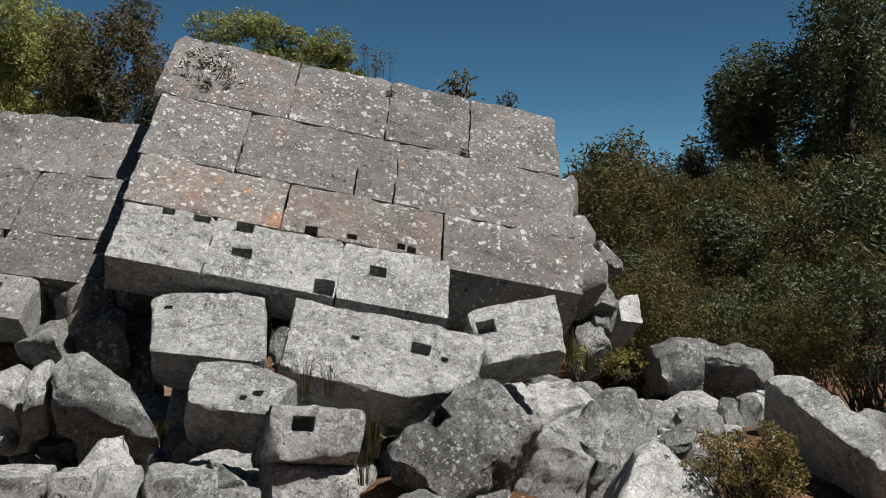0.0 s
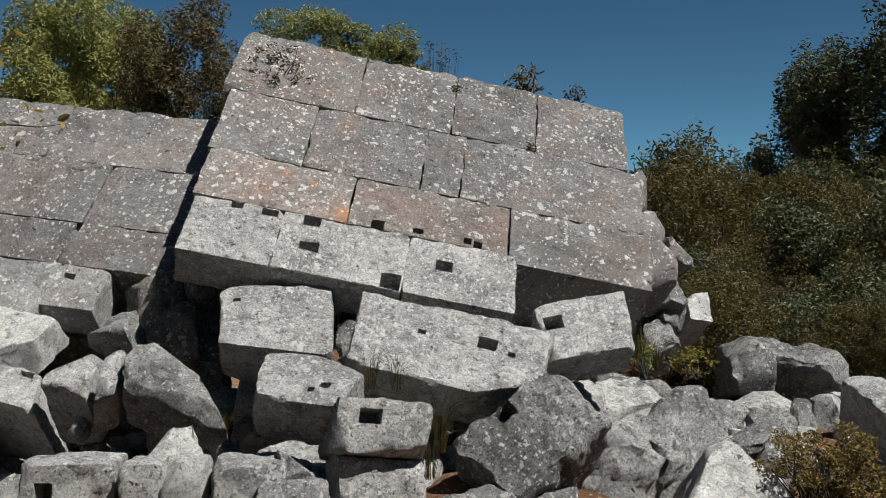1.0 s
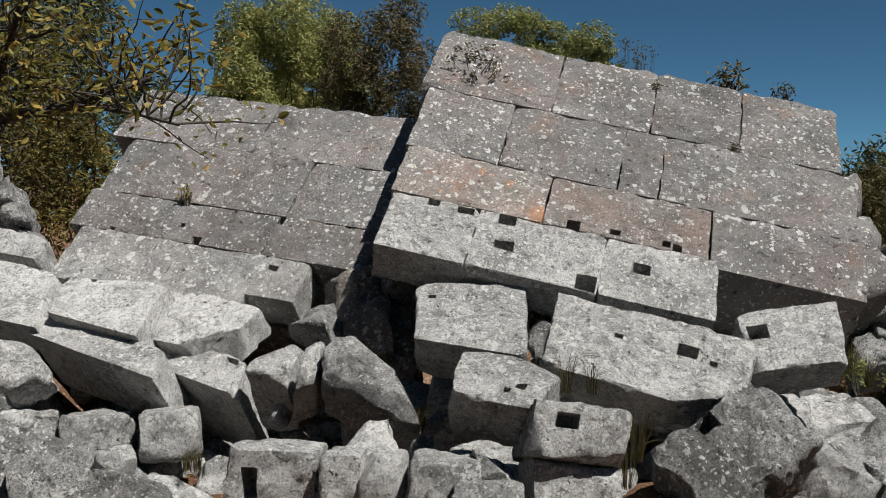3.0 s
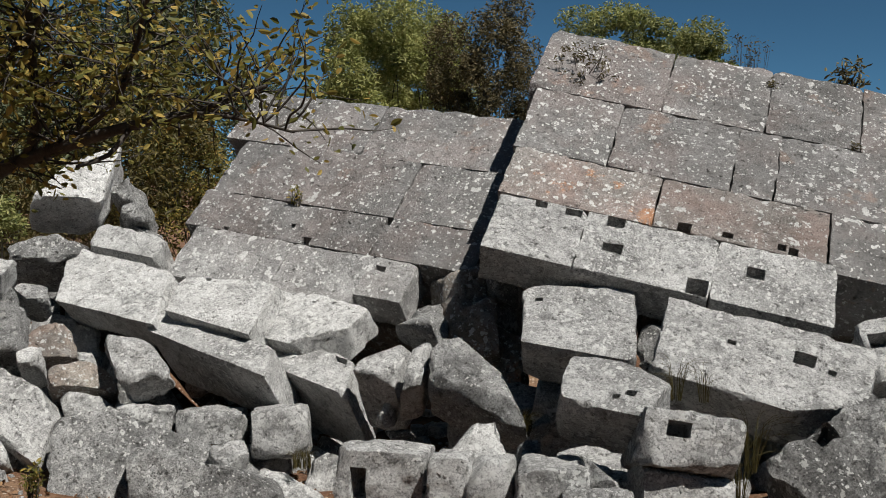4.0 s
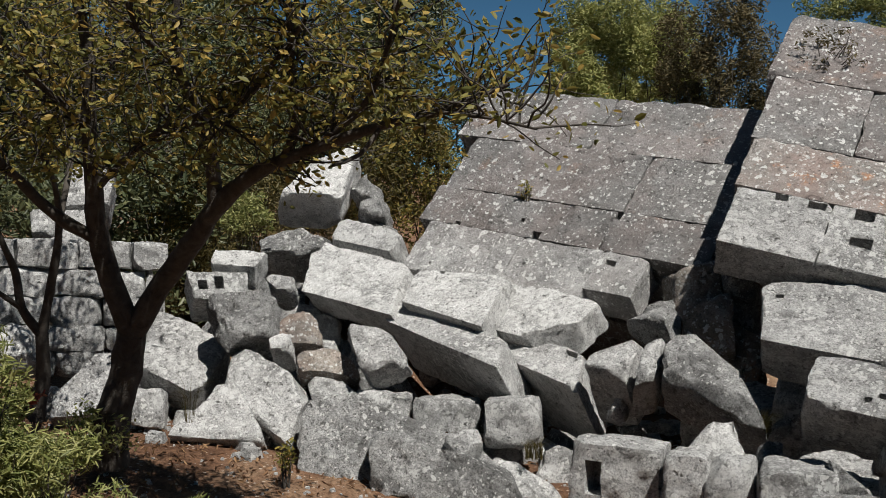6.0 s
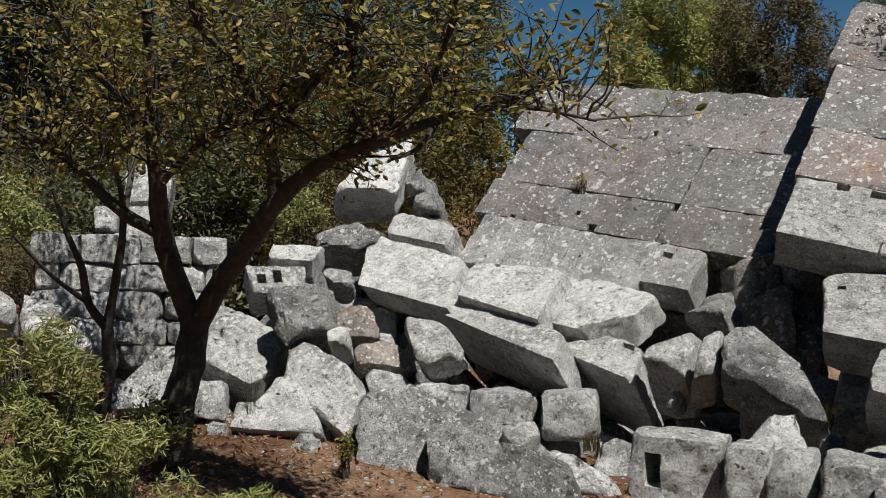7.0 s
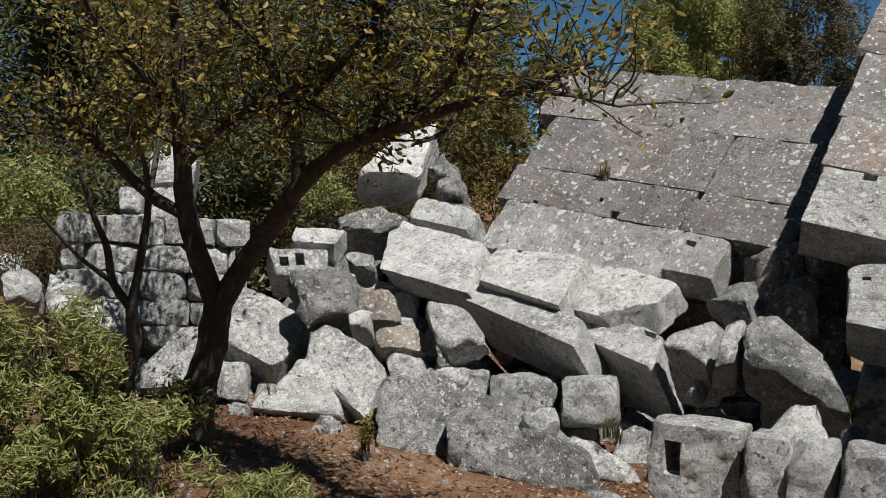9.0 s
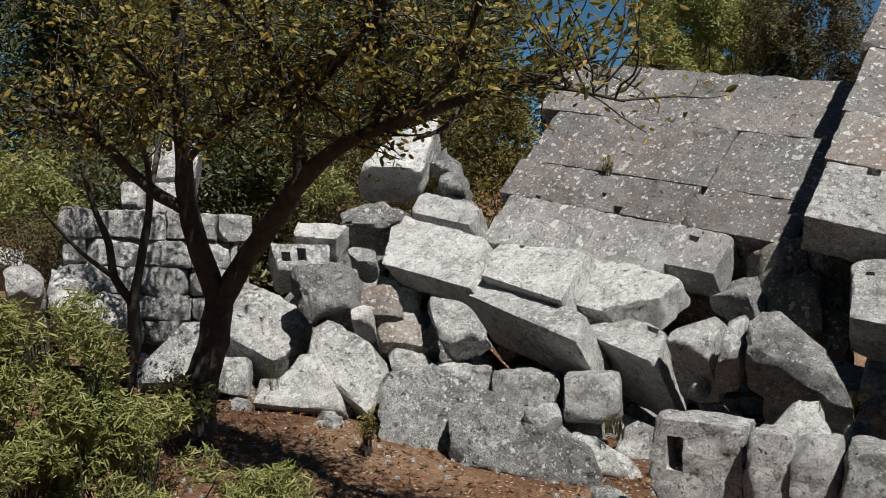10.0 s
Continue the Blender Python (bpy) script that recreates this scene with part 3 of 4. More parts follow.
block("fallen_block", "long low dark limestone slab lying on the soil", (-1.700, 4.660, 0.175), (70.0, 8.5, 8.0), (0.78, 0.27, 0.36), shape=(-0.4, -0.05, -0.12), rough=1.5, cuts=[(1, 1, 0.3, 0.4)])
block("fallen_block", "huge cracked dark limestone slab lying on the soil", (-2.121, 4.871, 0.288), (52, 1.7, 22.7), (0.885, 0.535, 0.4), shape=(-0.8, -0.468, 0.136), rough=1.6, cuts=[(-1, 1, 0.12, 0.25), (1, 1, 0.4, 0.5)])
block("fallen_block", "low limestone piece at the end of a slab", (-1.369, 4.964, 0.103), (42, 1.8, 12), (0.321, 0.232, 0.3), shape=(-0.323, -0.246, -0.194), rough=1.6, cuts=[(1, 1, 0.5, 0.5)])
block("fallen_block", "upright pitted limestone block", (-2.934, 5.028, 0.475), (43.4, 27.8, -6.2), (0.572, 0.331, 0.4), shape=(-0.475, 0.002, 0.106), rough=1.4, cuts=[(1, 1, 0.3, 0.4)])
block("fallen_block", "wedge-shaped limestone block on the soil", (-3.112, 4.802, 0.378), (58, -0.2, 24.1), (0.389, 0.335, 0.35), shape=(-0.064, -0.415, 0.159), rough=1.1, cuts=[(-1, 1, 0.55, 0.75)])
block("fallen_block", "large square limestone block tilted on one edge", (-3.633, 5.242, 0.613), (38.4, 23.5, 7.3), (0.485, 0.439, 0.42), shape=(-0.216, 0.123, 0.013), rough=1.2)
block("fallen_block", "small limestone block behind the tree", (-3.572, 4.792, 0.362), (74.9, 5.6, 28.5), (0.198, 0.216, 0.35), shape=(-0.095, -0.028, 0.046), rough=1.2)
block("fallen_block", "limestone block with a pointed top behind the tree", (-4.018, 4.829, 0.458), (57.9, -4.6, 37.9), (0.367, 0.377, 0.28), shape=(0.151, -0.101, 0.046), rough=1.3, cuts=[(-1, 1, 0.6, 0.6)])
block("fallen_block", "broken limestone piece with a rusty side", (-2.321, 5.204, 0.749), (40.1, -13.6, 15.6), (0.231, 0.339, 0.255), shape=(-0.42, -0.176, -0.056), rough=1.6, cuts=[(-1, -1, 0.3, 0.3)])
block("fallen_block", "brownish limestone stone in the heap", (-2.654, 5.249, 0.627), (47.9, -2.6, 22.4), (0.338, 0.177, 0.319), shape=(-0.391, -0.092, 0.154), rough=1.5, cuts=[(1, 1, 0.4, 0.4)])
block("fallen_block", "brownish limestone stone in the heap", (-2.923, 5.407, 0.790), (50, -1.8, 21.5), (0.264, 0.194, 0.304), shape=(-0.137, -0.125, 0.036), rough=1.3, cuts=[(-1, 1, 0.4, 0.5)])
block("fallen_block", "rough eroded limestone boulder in the heap", (-3.138, 5.190, 0.896), (47.4, -8.6, 33.8), (0.398, 0.344, 0.392), shape=(-0.047, 0.057, -0.017), rough=2.4)
block("fallen_block", "limestone block with two square slots", (-3.504, 5.474, 1.021), (60, 0.2, 34.9), (0.374, 0.198, 0.348), shape=(-0.1, 0.053, -0.077), holes=[(-0.100, 0.004, 0.044, 0.052), (0.003, 0.020, 0.044, 0.078)], rough=1.0)
block("fallen_block", "flat pale limestone block on the heap", (-3.632, 5.907, 1.173), (29.8, 3.3, 24.2), (0.343, 0.207, 0.261), shape=(0.165, 0.115, 0.071), rough=1.2)
block("fallen_block", "rough rubble stone in the heap", (-3.312, 5.890, 1.046), (49.8, -5.2, 24.4), (0.221, 0.213, 0.304), shape=(-0.023, -0.034, 0.005), rough=2.2)
block("fallen_block", "rough rubble stone in the heap", (-3.347, 5.670, 1.009), (49.8, -4.9, 24.2), (0.116, 0.151, 0.261), shape=(-0.096, -0.025, 0.079), rough=2.0)
block("fallen_block", "wide rough limestone block under a white block", (-3.530, 6.562, 1.260), (50, 0.9, 25.3), (0.570, 0.199, 0.435), shape=(-0.04, 0.046, -0.063), rough=2.4)
block("ashlar_block", "pale limestone block at the wall's corner with a shaded end", (-3.042, 6.713, 1.306), (31.3, 7.2, -23.6), (0.681, 0.251, 0.296), shape=(-0.616, 0.044, -0.064), rough=1.0)
block("ashlar_block", "bright white limestone block tilted on the heap", (-3.533, 7.055, 1.787), (39.6, -6.3, 31.6), (0.415, 0.516, 0.365), shape=(0.622, -0.13, 0.178), rough=1.3)
block("fallen_block", "rough broken limestone on the heap", (-3.343, 7.235, 1.661), (59.8, -5.7, -6.7), (0.230, 0.214, 0.304), shape=(-0.381, -0.027, 0.12), rough=2.2)
block("fallen_block", "rough broken limestone on the heap", (-3.187, 7.114, 1.505), (54.9, -3, 2.1), (0.262, 0.220, 0.304), shape=(-0.296, -0.018, 0.056), rough=2.2)
block("fallen_block", "rough small stone on the heap", (-3.063, 7.072, 1.369), (49.7, 6.5, -5.5), (0.218, 0.149, 0.261), shape=(-0.498, 0.121, -0.112), rough=2.4)
block("fallen_block", "low pale stone in the heap", (-2.923, 5.210, 0.733), (44.8, -4.6, 24.6), (0.133, 0.117, 0.261), shape=(-0.109, -0.019, 0.003), rough=1.2)
block("fallen_block", "small stone in the heap", (-2.685, 5.435, 0.5), (39.9, 2.4, 17.1), (0.264, 0.155, 0.3), shape=(-0.258, -0.044, -0.156), rough=1.8)
block("fallen_block", "grey boulder among the shrubs", (-5.088, 5.079, 0.839), (39.8, 4.2, 35), (0.282, 0.19, 0.4), shape=(-0.111, -0.011, -0.11), rough=1.8)
block("fallen_block", "grey boulder among the shrubs", (-5.298, 4.865, 0.855), (40, -1.3, 41.6), (0.253, 0.229, 0.4), shape=(-0.075, -0.023, -0.026), rough=1.8)
block("fallen_block", "grey boulder beside the old wall", (-4.727, 5.008, 0.648), (60, 1.9, 38.9), (0.264, 0.321, 0.3), shape=(-0.044, -0.124, 0.005), rough=1.6, cuts=[(-1, 1, 0.5, 0.5)])
block("fallen_block", "pale boulder among the shrubs", (-6.265, 5.587, 0.92), (40, 1, 38.8), (0.333, 0.235, 0.3), shape=(-0.156, -0.021, 0.006), rough=1.5)
block("fallen_block", "grey boulder beside the old wall", (-4.753, 4.708, 0.765), (44.9, -2.4, 42.4), (0.226, 0.182, 0.4), shape=(-0.024, 0.045, 0.001), rough=1.6)
block("ashlar_block", "grey limestone block on the old wall", (-5.183, 5.807, 1.408), (59.9, 4.5, 32.4), (0.183, 0.207, 0.4), shape=(-0.13, 0.12, -0.024), rough=1.3)
block("ashlar_block", "grey limestone block on the old wall", (-5.199, 6.317, 1.647), (59.9, 3.3, 33.1), (0.358, 0.377, 0.4), shape=(-0.001, 0.071, -0.061), rough=1.3, cuts=[(-1, 1, 0.3, 0.3)])
block("ashlar_block", "grey limestone block on the old wall", (-5.112, 6.129, 1.361), (65, 0, 35), (0.326, 0.275, 0.4), shape=(0.021, 0.039, 0.004), rough=1.3)
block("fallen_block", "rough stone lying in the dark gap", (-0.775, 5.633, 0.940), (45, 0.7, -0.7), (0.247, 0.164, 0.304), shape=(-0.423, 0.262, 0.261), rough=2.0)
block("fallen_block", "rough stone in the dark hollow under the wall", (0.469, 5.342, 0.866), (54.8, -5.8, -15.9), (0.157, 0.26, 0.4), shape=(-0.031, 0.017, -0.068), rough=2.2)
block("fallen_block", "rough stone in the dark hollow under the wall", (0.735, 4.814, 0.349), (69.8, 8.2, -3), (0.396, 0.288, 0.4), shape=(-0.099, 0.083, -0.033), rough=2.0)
# Added to hide sunlit soil in the gap; the brown stands in for shade.
block("fallen_block", "boulder added in the gap between the walls, brown for its shade", (-0.394, 5.831, 0.675), (65.8, 23.9, -10.3), (0.408, 0.386, 0.5), shape=(-0.503, -0.06, 0.06), rough=1.8)
block("fallen_block", "stone added deep in the gap, brown for its shade", (-0.562, 6.013, 0.998), (79.9, -6.8, 21.2), (0.285, 0.381, 0.435), shape=(0.143, 0.038, 0.141), rough=1.8)
block("fallen_block", "stone added deep in the gap, brown for its shade", (-0.509, 5.725, 0.833), (77.7, -12.2, 6.6), (0.296, 0.324, 0.435), shape=(0.113, 0.05, 0.199), rough=1.8)


# Filler stones added under the blocks to cover lit soil and deepen the shade.
for x, y, z, a in ((0.10, 5.50, 0.62, 12), (-0.28, 5.62, 0.52, -20), (0.52, 5.45, 0.60, 30), (0.75, 5.15, 0.52, -8), (1.25, 5.12, 0.48, 16), (1.72, 5.45, 0.52, -14), (2.10, 5.62, 0.46, 22), (0.20, 4.62, 0.42, 10), (0.62, 4.62, 0.40, -25), (1.45, 5.75, 0.62, 5), (0.95, 5.85, 0.70, -6)):
    block("rubble_stone", "broken limestone filler stone added in the shade under fallen blocks", (x, y, z), (14, 5 - a * 0.4, a), (0.46, 0.40, z - rise(x, y) + 0.08), (0.2, -0.1, 0.1), (), 1.8, [(1, 1, 0.3, 0.3)])


# ---- plants ----
def leaves_mesh(name, points, size, material, rng, narrow=0.34):
    """Small pointed leaves at the given points, each a folded blade of its own."""
    n = len(points)
    a = rng.normal(size=(n, 3)) * (1, 1, 0.7)
    a /= np.linalg.norm(a, axis=1)[:, None]
    b = np.cross(a, rng.normal(size=(n, 3)))
    b /= np.linalg.norm(b, axis=1)[:, None]
    c = np.cross(a, b)
    s = size * rng.uniform(0.6, 1.25, (n, 1))
    half, fold = b * s * narrow * 0.5, c * s * 0.07
    rim = [points - a * s * 0.5, points - a * s * 0.2 + half * 0.85 + fold, points + a * s * 0.2 + half * 0.8 + fold,
           points + a * s * 0.5, points + a * s * 0.2 - half * 0.8 + fold, points - a * s * 0.2 - half * 0.85 + fold]
    verts = np.stack(rim, 1).reshape(-1, 3)
    k = np.arange(n)[:, None] * 6
    faces = np.concatenate([k + (0, 1, 2, 3), k + (0, 3, 4, 5)])
    return mesh_of(name, verts.tolist(), faces.tolist(), material)


def tube(path, sides=7):
    """Vertices and faces of a tapered, slightly knotty tube along (x, y, z, r) points."""
    pts = [Vector(p[:3]) for p in path]
    rad = [p[3] for p in path]
    fine, radii = [], []
    for i in range(len(pts) - 1):
        p0, p1, p2, p3 = pts[max(i - 1, 0)], pts[i], pts[i + 1], pts[min(i + 2, len(pts) - 1)]
        steps = max(2, int((p2 - p1).length / 0.06)) if sides > 4 else 2
        for k in range(steps):
            f = k / steps
            fine.append(0.5 * (2 * p1 + (p2 - p0) * f + (2 * p0 - 5 * p1 + 4 * p2 - p3) * f * f + (3 * p1 - p0 - 3 * p2 + p3) * f ** 3))
            radii.append(rad[i] * (1 - f) + rad[i + 1] * f)
    fine.append(pts[-1])
    radii.append(rad[-1])
    verts, faces = [], []
    for i, (p, r) in enumerate(zip(fine, radii)):
        d = (fine[min(i + 1, len(fine) - 1)] - fine[max(i - 1, 0)]).normalized()
        a = d.cross(Vector((0.3, 0.9, 0.2))).normalized()
        b = d.cross(a)
        for k in range(sides):
            t = 2 * math.pi * k / sides
            q = a * math.cos(t) + b * math.sin(t)
            rr = r * (1 + 0.22 * noise.noise((p + q * r) * 9)) if sides > 4 else r
            verts.append(p + q * rr)
    for i in range(len(fine) - 1):
        for k in range(sides):
            k2 = (k + 1) % sides
            faces.append((i * sides + k, i * sides + k2, (i + 1) * sides + k2, (i + 1) * sides + k))
    return verts, faces


def tubes_mesh(name, paths, sides):
    verts, faces = [], []
    for p in paths:
        v, q = tube(p, sides)
        o = len(verts)
        verts += v
        faces += [tuple(i + o for i in k) for k in q]
    return mesh_of(name, verts, faces, BARK, True)


COUNT = [0]


def plant(name, label, category, centre, radii, n, leaf, material, clump, twiggy=12, trunk=0, perch=0, narrow=0.36):
    """A bush or tree: stems from the ground and a crown of leaf clumps with gaps between them."""
    COUNT[0] += 1
    rng = np.random.default_rng(100 + COUNT[0])
    c, r = np.array(centre), np.array(radii) * 1.12
    floor = rise(c[0], c[1])
    low = c[2] - r[2]
    foot = Vector((c[0], c[1], low if perch else min(floor, low)))
    top = base(name, pose(*foot))
    tagged(top, label, category)
    k = max(6, int(9 / clump))
    d = rng.normal(size=(k, 3))
    d /= np.linalg.norm(d, axis=1)[:, None]
    mids = d * rng.uniform(0.25, 0.86, (k, 1)) ** 0.7 * (1 - clump * 0.55)
    pick = rng.integers(0, k, n)
    off = rng.normal(size=(n, 3))
    off /= np.linalg.norm(off, axis=1)[:, None]
    pts = mids[pick] + off * clump * rng.uniform(0.2, 1.0, (n, 1)) ** 0.5 * rng.uniform(0.6, 1.15, (k, 1))[pick]
    pts = c - np.array(foot) + pts * r
    tagged(part("foliage", leaves_mesh("foliage", pts, leaf, material, rng, narrow), top), kind="stuff")
    sticks = []
    for _ in range(twiggy):
        q = c - np.array(foot) + mids[rng.integers(0, k)] * r + rng.normal(size=3) * r * clump * 0.5
        s = np.array((rng.normal() * r[0] * 0.15, rng.normal() * r[1] * 0.15, 0.0 if not trunk else 0.45 * q[2]))
        w = (s + q) / 2 + rng.normal(size=3) * r * 0.08
        t0 = 0.006 + 0.004 * r[2]
        sticks.append([(*s, t0), (*w, t0 * 0.6), (*q, t0 * 0.15)])
    tagged(part("branchwork", tubes_mesh("branchwork", sticks, 4), top), kind="stuff")
    if trunk:
        h = c[2] + 0.4 * r[2] - foot.z
        part("trunk", tubes_mesh("trunk", [[(0, 0, -0.1, 0.035 * h), (0.05, 0, h * 0.5, 0.024 * h), (0, 0.05, h, 0.008 * h)]], 8), top)
    return top


def grown_tree(name, label, limbs, leaves, leaf, material, seed):
    """A tree with its own limbs, fine twigs that spring from them and a leaf beside every knot of a twig."""
    rng = np.random.default_rng(seed)
    foot = Vector(limbs[0][0][:3])
    top = base(name, pose(*foot))
    tagged(top, label, "tree")
    local = [[(x - foot.x, y - foot.y, z - foot.z, r) for x, y, z, r in l] for l in limbs]
    for i, l in enumerate(local):
        part("trunk" if i == 0 else "limb", tubes_mesh("limb", [l], 10), top)
    twigs, spots = [], []
    spans = [(l, i) for l in local[1:] for i in range(len(l) - 1) if l[i + 1][3] < 0.036]
    lengths = np.array([(Vector(l[i + 1][:3]) - Vector(l[i][:3])).length * (1.0 if l[i][3] > 0.02 else 1.6) for l, i in spans])
    lengths /= lengths.sum()
    while len(spots) < leaves:
        l, i = spans[rng.choice(len(spans), p=lengths)]
        f = rng.uniform(0, 1)
        p = np.array(l[i][:3]) * (1 - f) + np.array(l[i + 1][:3]) * f
        along = np.array(l[i + 1][:3]) - np.array(l[i][:3])
        d = rng.normal(size=3) * (1, 1, 0.8) + along / np.linalg.norm(along) * 0.7 + (0, 0, 0.25)
        d /= np.linalg.norm(d)
        long = rng.uniform(0.2, 0.62)
        path, q, knots = [(*p, 0.0045)], p.copy(), 6
        for k in range(knots):
            d = d + rng.normal(size=3) * 0.25 - np.array((0, 0, 0.04))
            d /= np.linalg.norm(d)
            q = q + d * long / knots
            under = 1.66 + (0.14 if q[0] + foot.x > -1.6 else 0.0) + 0.22 * noise.noise(Vector(q) * 2.5)
            if q[2] + foot.z < under:
                break
            path.append((*q, 0.0045 * (1 - (k + 1) / knots) + 0.001))
            if k > 0:
                for _ in range(3):
                    spots.append(q + rng.normal(size=3) * 0.03)
        if len(path) > 2:
            twigs.append(path)
    tagged(part("branchwork", tubes_mesh("branchwork", twigs, 3), top), kind="stuff")
    tagged(part("foliage", leaves_mesh("foliage", np.array(spots), leaf, material, rng, 0.5), top), kind="stuff")
    return top


MAIN = [
    ((-3.152, 3.919, 0.304, 0.100), (-3.104, 3.893, 0.527, 0.085), (-3.022, 3.892, 0.759, 0.075), (-2.969, 3.869, 0.945, 0.070)),
    ((-2.969, 3.869, 0.937, 0.060), (-3.010, 3.776, 1.209, 0.052), (-3.018, 3.706, 1.399, 0.048), (-2.969, 3.617, 1.608, 0.040), (-2.918, 3.531, 1.882, 0.034), (-2.847, 3.459, 2.141, 0.028), (-2.831, 3.344, 2.452, 0.020)),
    ((-2.969, 3.869, 0.937, 0.058), (-2.824, 3.851, 1.131, 0.052), (-2.592, 3.767, 1.354, 0.048), (-2.379, 3.667, 1.537, 0.042), (-2.153, 3.569, 1.669, 0.034), (-1.936, 3.461, 1.733, 0.028), (-1.689, 3.361, 1.791, 0.022), (-1.438, 3.255, 1.842, 0.017), (-1.217, 3.232, 1.884, 0.012), (-0.952, 3.211, 1.968, 0.007)),
    ((-2.379, 3.667, 1.532, 0.034), (-2.341, 3.572, 1.777, 0.030), (-2.330, 3.461, 1.934, 0.026), (-2.330, 3.341, 2.103, 0.021), (-2.281, 3.253, 2.393, 0.014)),
    ((-3.018, 3.706, 1.394, 0.034), (-3.084, 3.589, 1.466, 0.028), (-3.152, 3.465, 1.582, 0.024), (-3.146, 3.336, 1.680, 0.020), (-3.122, 3.085, 1.801, 0.014), (-3.097, 2.826, 1.809, 0.008)),
    ((-1.936, 3.461, 1.733, 0.022), (-1.846, 3.395, 1.871, 0.019), (-1.813, 3.299, 2.053, 0.015), (-1.729, 3.117, 2.325, 0.009)),
    ((-1.769, 3.378, 1.772, 0.015), (-1.514, 3.277, 1.916, 0.012), (-1.345, 3.077, 2.064, 0.009), (-1.220, 2.911, 2.229, 0.006)),
    ((-1.438, 3.255, 1.838, 0.011), (-1.482, 3.181, 1.740, 0.008), (-1.551, 3.095, 1.698, 0.005)),
    ((-2.969, 3.617, 1.608, 0.018), (-2.734, 3.546, 1.756, 0.014), (-2.501, 3.467, 1.869, 0.011), (-2.109, 3.362, 1.876, 0.006)),
    ((-2.918, 3.531, 1.882, 0.020), (-2.923, 3.267, 2.029, 0.015), (-2.901, 3.019, 2.179, 0.011), (-2.820, 2.820, 2.353, 0.007)),
    ((-2.330, 3.461, 1.934, 0.018), (-2.090, 3.374, 1.942, 0.014), (-1.878, 3.264, 2.073, 0.011), (-1.676, 3.145, 2.208, 0.007)),
    ((-2.330, 3.341, 2.103, 0.014), (-2.338, 3.092, 2.200, 0.010), (-2.311, 2.988, 2.325, 0.007)),
    # Next three limbs rise out of view, added for the crown's shade on the soil.
    ((-2.831, 3.344, 2.452, 0.020), (-2.760, 3.310, 2.900, 0.014), (-2.700, 3.330, 3.400, 0.008)),
    ((-2.281, 3.253, 2.393, 0.014), (-2.200, 3.200, 2.800, 0.010), (-2.100, 3.160, 3.250, 0.006)),
    ((-1.729, 3.117, 2.325, 0.009), (-1.620, 3.020, 2.700, 0.006), (-1.500, 2.950, 3.000, 0.004)),
    ((-1.217, 3.232, 1.884, 0.008), (-0.993, 3.095, 1.849, 0.006), (-0.788, 2.943, 1.799, 0.004)),
]
SLIM = [
    ((-3.834, 4.197, 0.399, 0.045), (-3.769, 4.188, 0.657, 0.038), (-3.740, 4.147, 0.866, 0.034)),
    ((-3.740, 4.147, 0.862, 0.026), (-3.774, 4.050, 1.011, 0.022), (-3.758, 3.996, 1.195, 0.019), (-3.739, 3.878, 1.377, 0.014), (-3.715, 3.763, 1.607, 0.009)),
    ((-3.740, 4.147, 0.862, 0.028), (-3.631, 4.108, 1.162, 0.023), (-3.537, 4.057, 1.434, 0.018), (-3.430, 3.886, 1.692, 0.013), (-3.411, 3.636, 1.978, 0.009)),
    # Next three limbs rise out of view, added to shade the old wall.
    ((-3.537, 4.057, 1.434, 0.016), (-3.650, 4.350, 2.000, 0.014), (-3.750, 4.600, 2.600, 0.011), (-3.800, 4.800, 3.100, 0.006)),
    ((-3.650, 4.350, 2.000, 0.012), (-3.300, 4.500, 2.600, 0.009), (-3.100, 4.600, 3.200, 0.005)),
    ((-3.650, 4.350, 2.000, 0.012), (-4.100, 4.500, 2.500, 0.009), (-4.450, 4.600, 3.000, 0.005)),
    ((-3.774, 4.050, 1.011, 0.016), (-3.791, 3.829, 1.162, 0.011), (-3.777, 3.561, 1.388, 0.007)),
]
plant("bush", "pale green broad bush behind the leaning wall", "bush", (-1.80, 10.35, 2.57), (1.10, 0.90, 1.20), 42000, 0.05, LEAF_PALE, 0.2)
plant("bush", "dark brownish thorny bush between the walls", "bush", (-0.64, 9.38, 2.53), (0.80, 0.70, 1.12), 30000, 0.042, LEAF_BROWN, 0.2, twiggy=60)
plant("bush", "yellow-green bush on top of the wall", "bush", (0.71, 9.79, 2.94), (0.98, 0.60, 0.64), 26000, 0.045, LEAF_BUSH, 0.2)
plant("bush", "sparse brown twiggy bush on top of the wall", "bush", (1.66, 9.88, 3.06), (0.29, 0.30, 0.19), 260, 0.03, LEAF_BROWN, 0.2, twiggy=40)
plant("weed", "small leafy plant rooted in the wall top", "plant", (1.88, 6.90, 2.46), (0.20, 0.15, 0.13), 160, 0.05, LEAF_BROWN, 0.5, twiggy=10, perch=1)
plant("weed", "small dry plant rooted in the wall top", "plant", (2.20, 6.84, 2.36), (0.10, 0.10, 0.06), 90, 0.03, LEAF_BROWN, 0.5, twiggy=8, perch=1)
plant("bush", "dry dark bush draping the wall's upper corner", "bush", (0.12, 6.69, 2.50), (0.28, 0.16, 0.20), 520, 0.03, LEAF_BROWN, 0.16, twiggy=45, perch=1)
plant("tree", "tall dark green tree on the slope", "tree", (10.94, 19.08, 2.72), (0.90, 1.00, 2.21), 7500, 0.12, LEAF_DARK, 0.34, trunk=1)
plant("tree", "very tall dense dark green tree", "tree", (11.57, 16.32, 3.16), (1.33, 1.50, 3.01), 11000, 0.13, LEAF_DARK, 0.32, trunk=1)
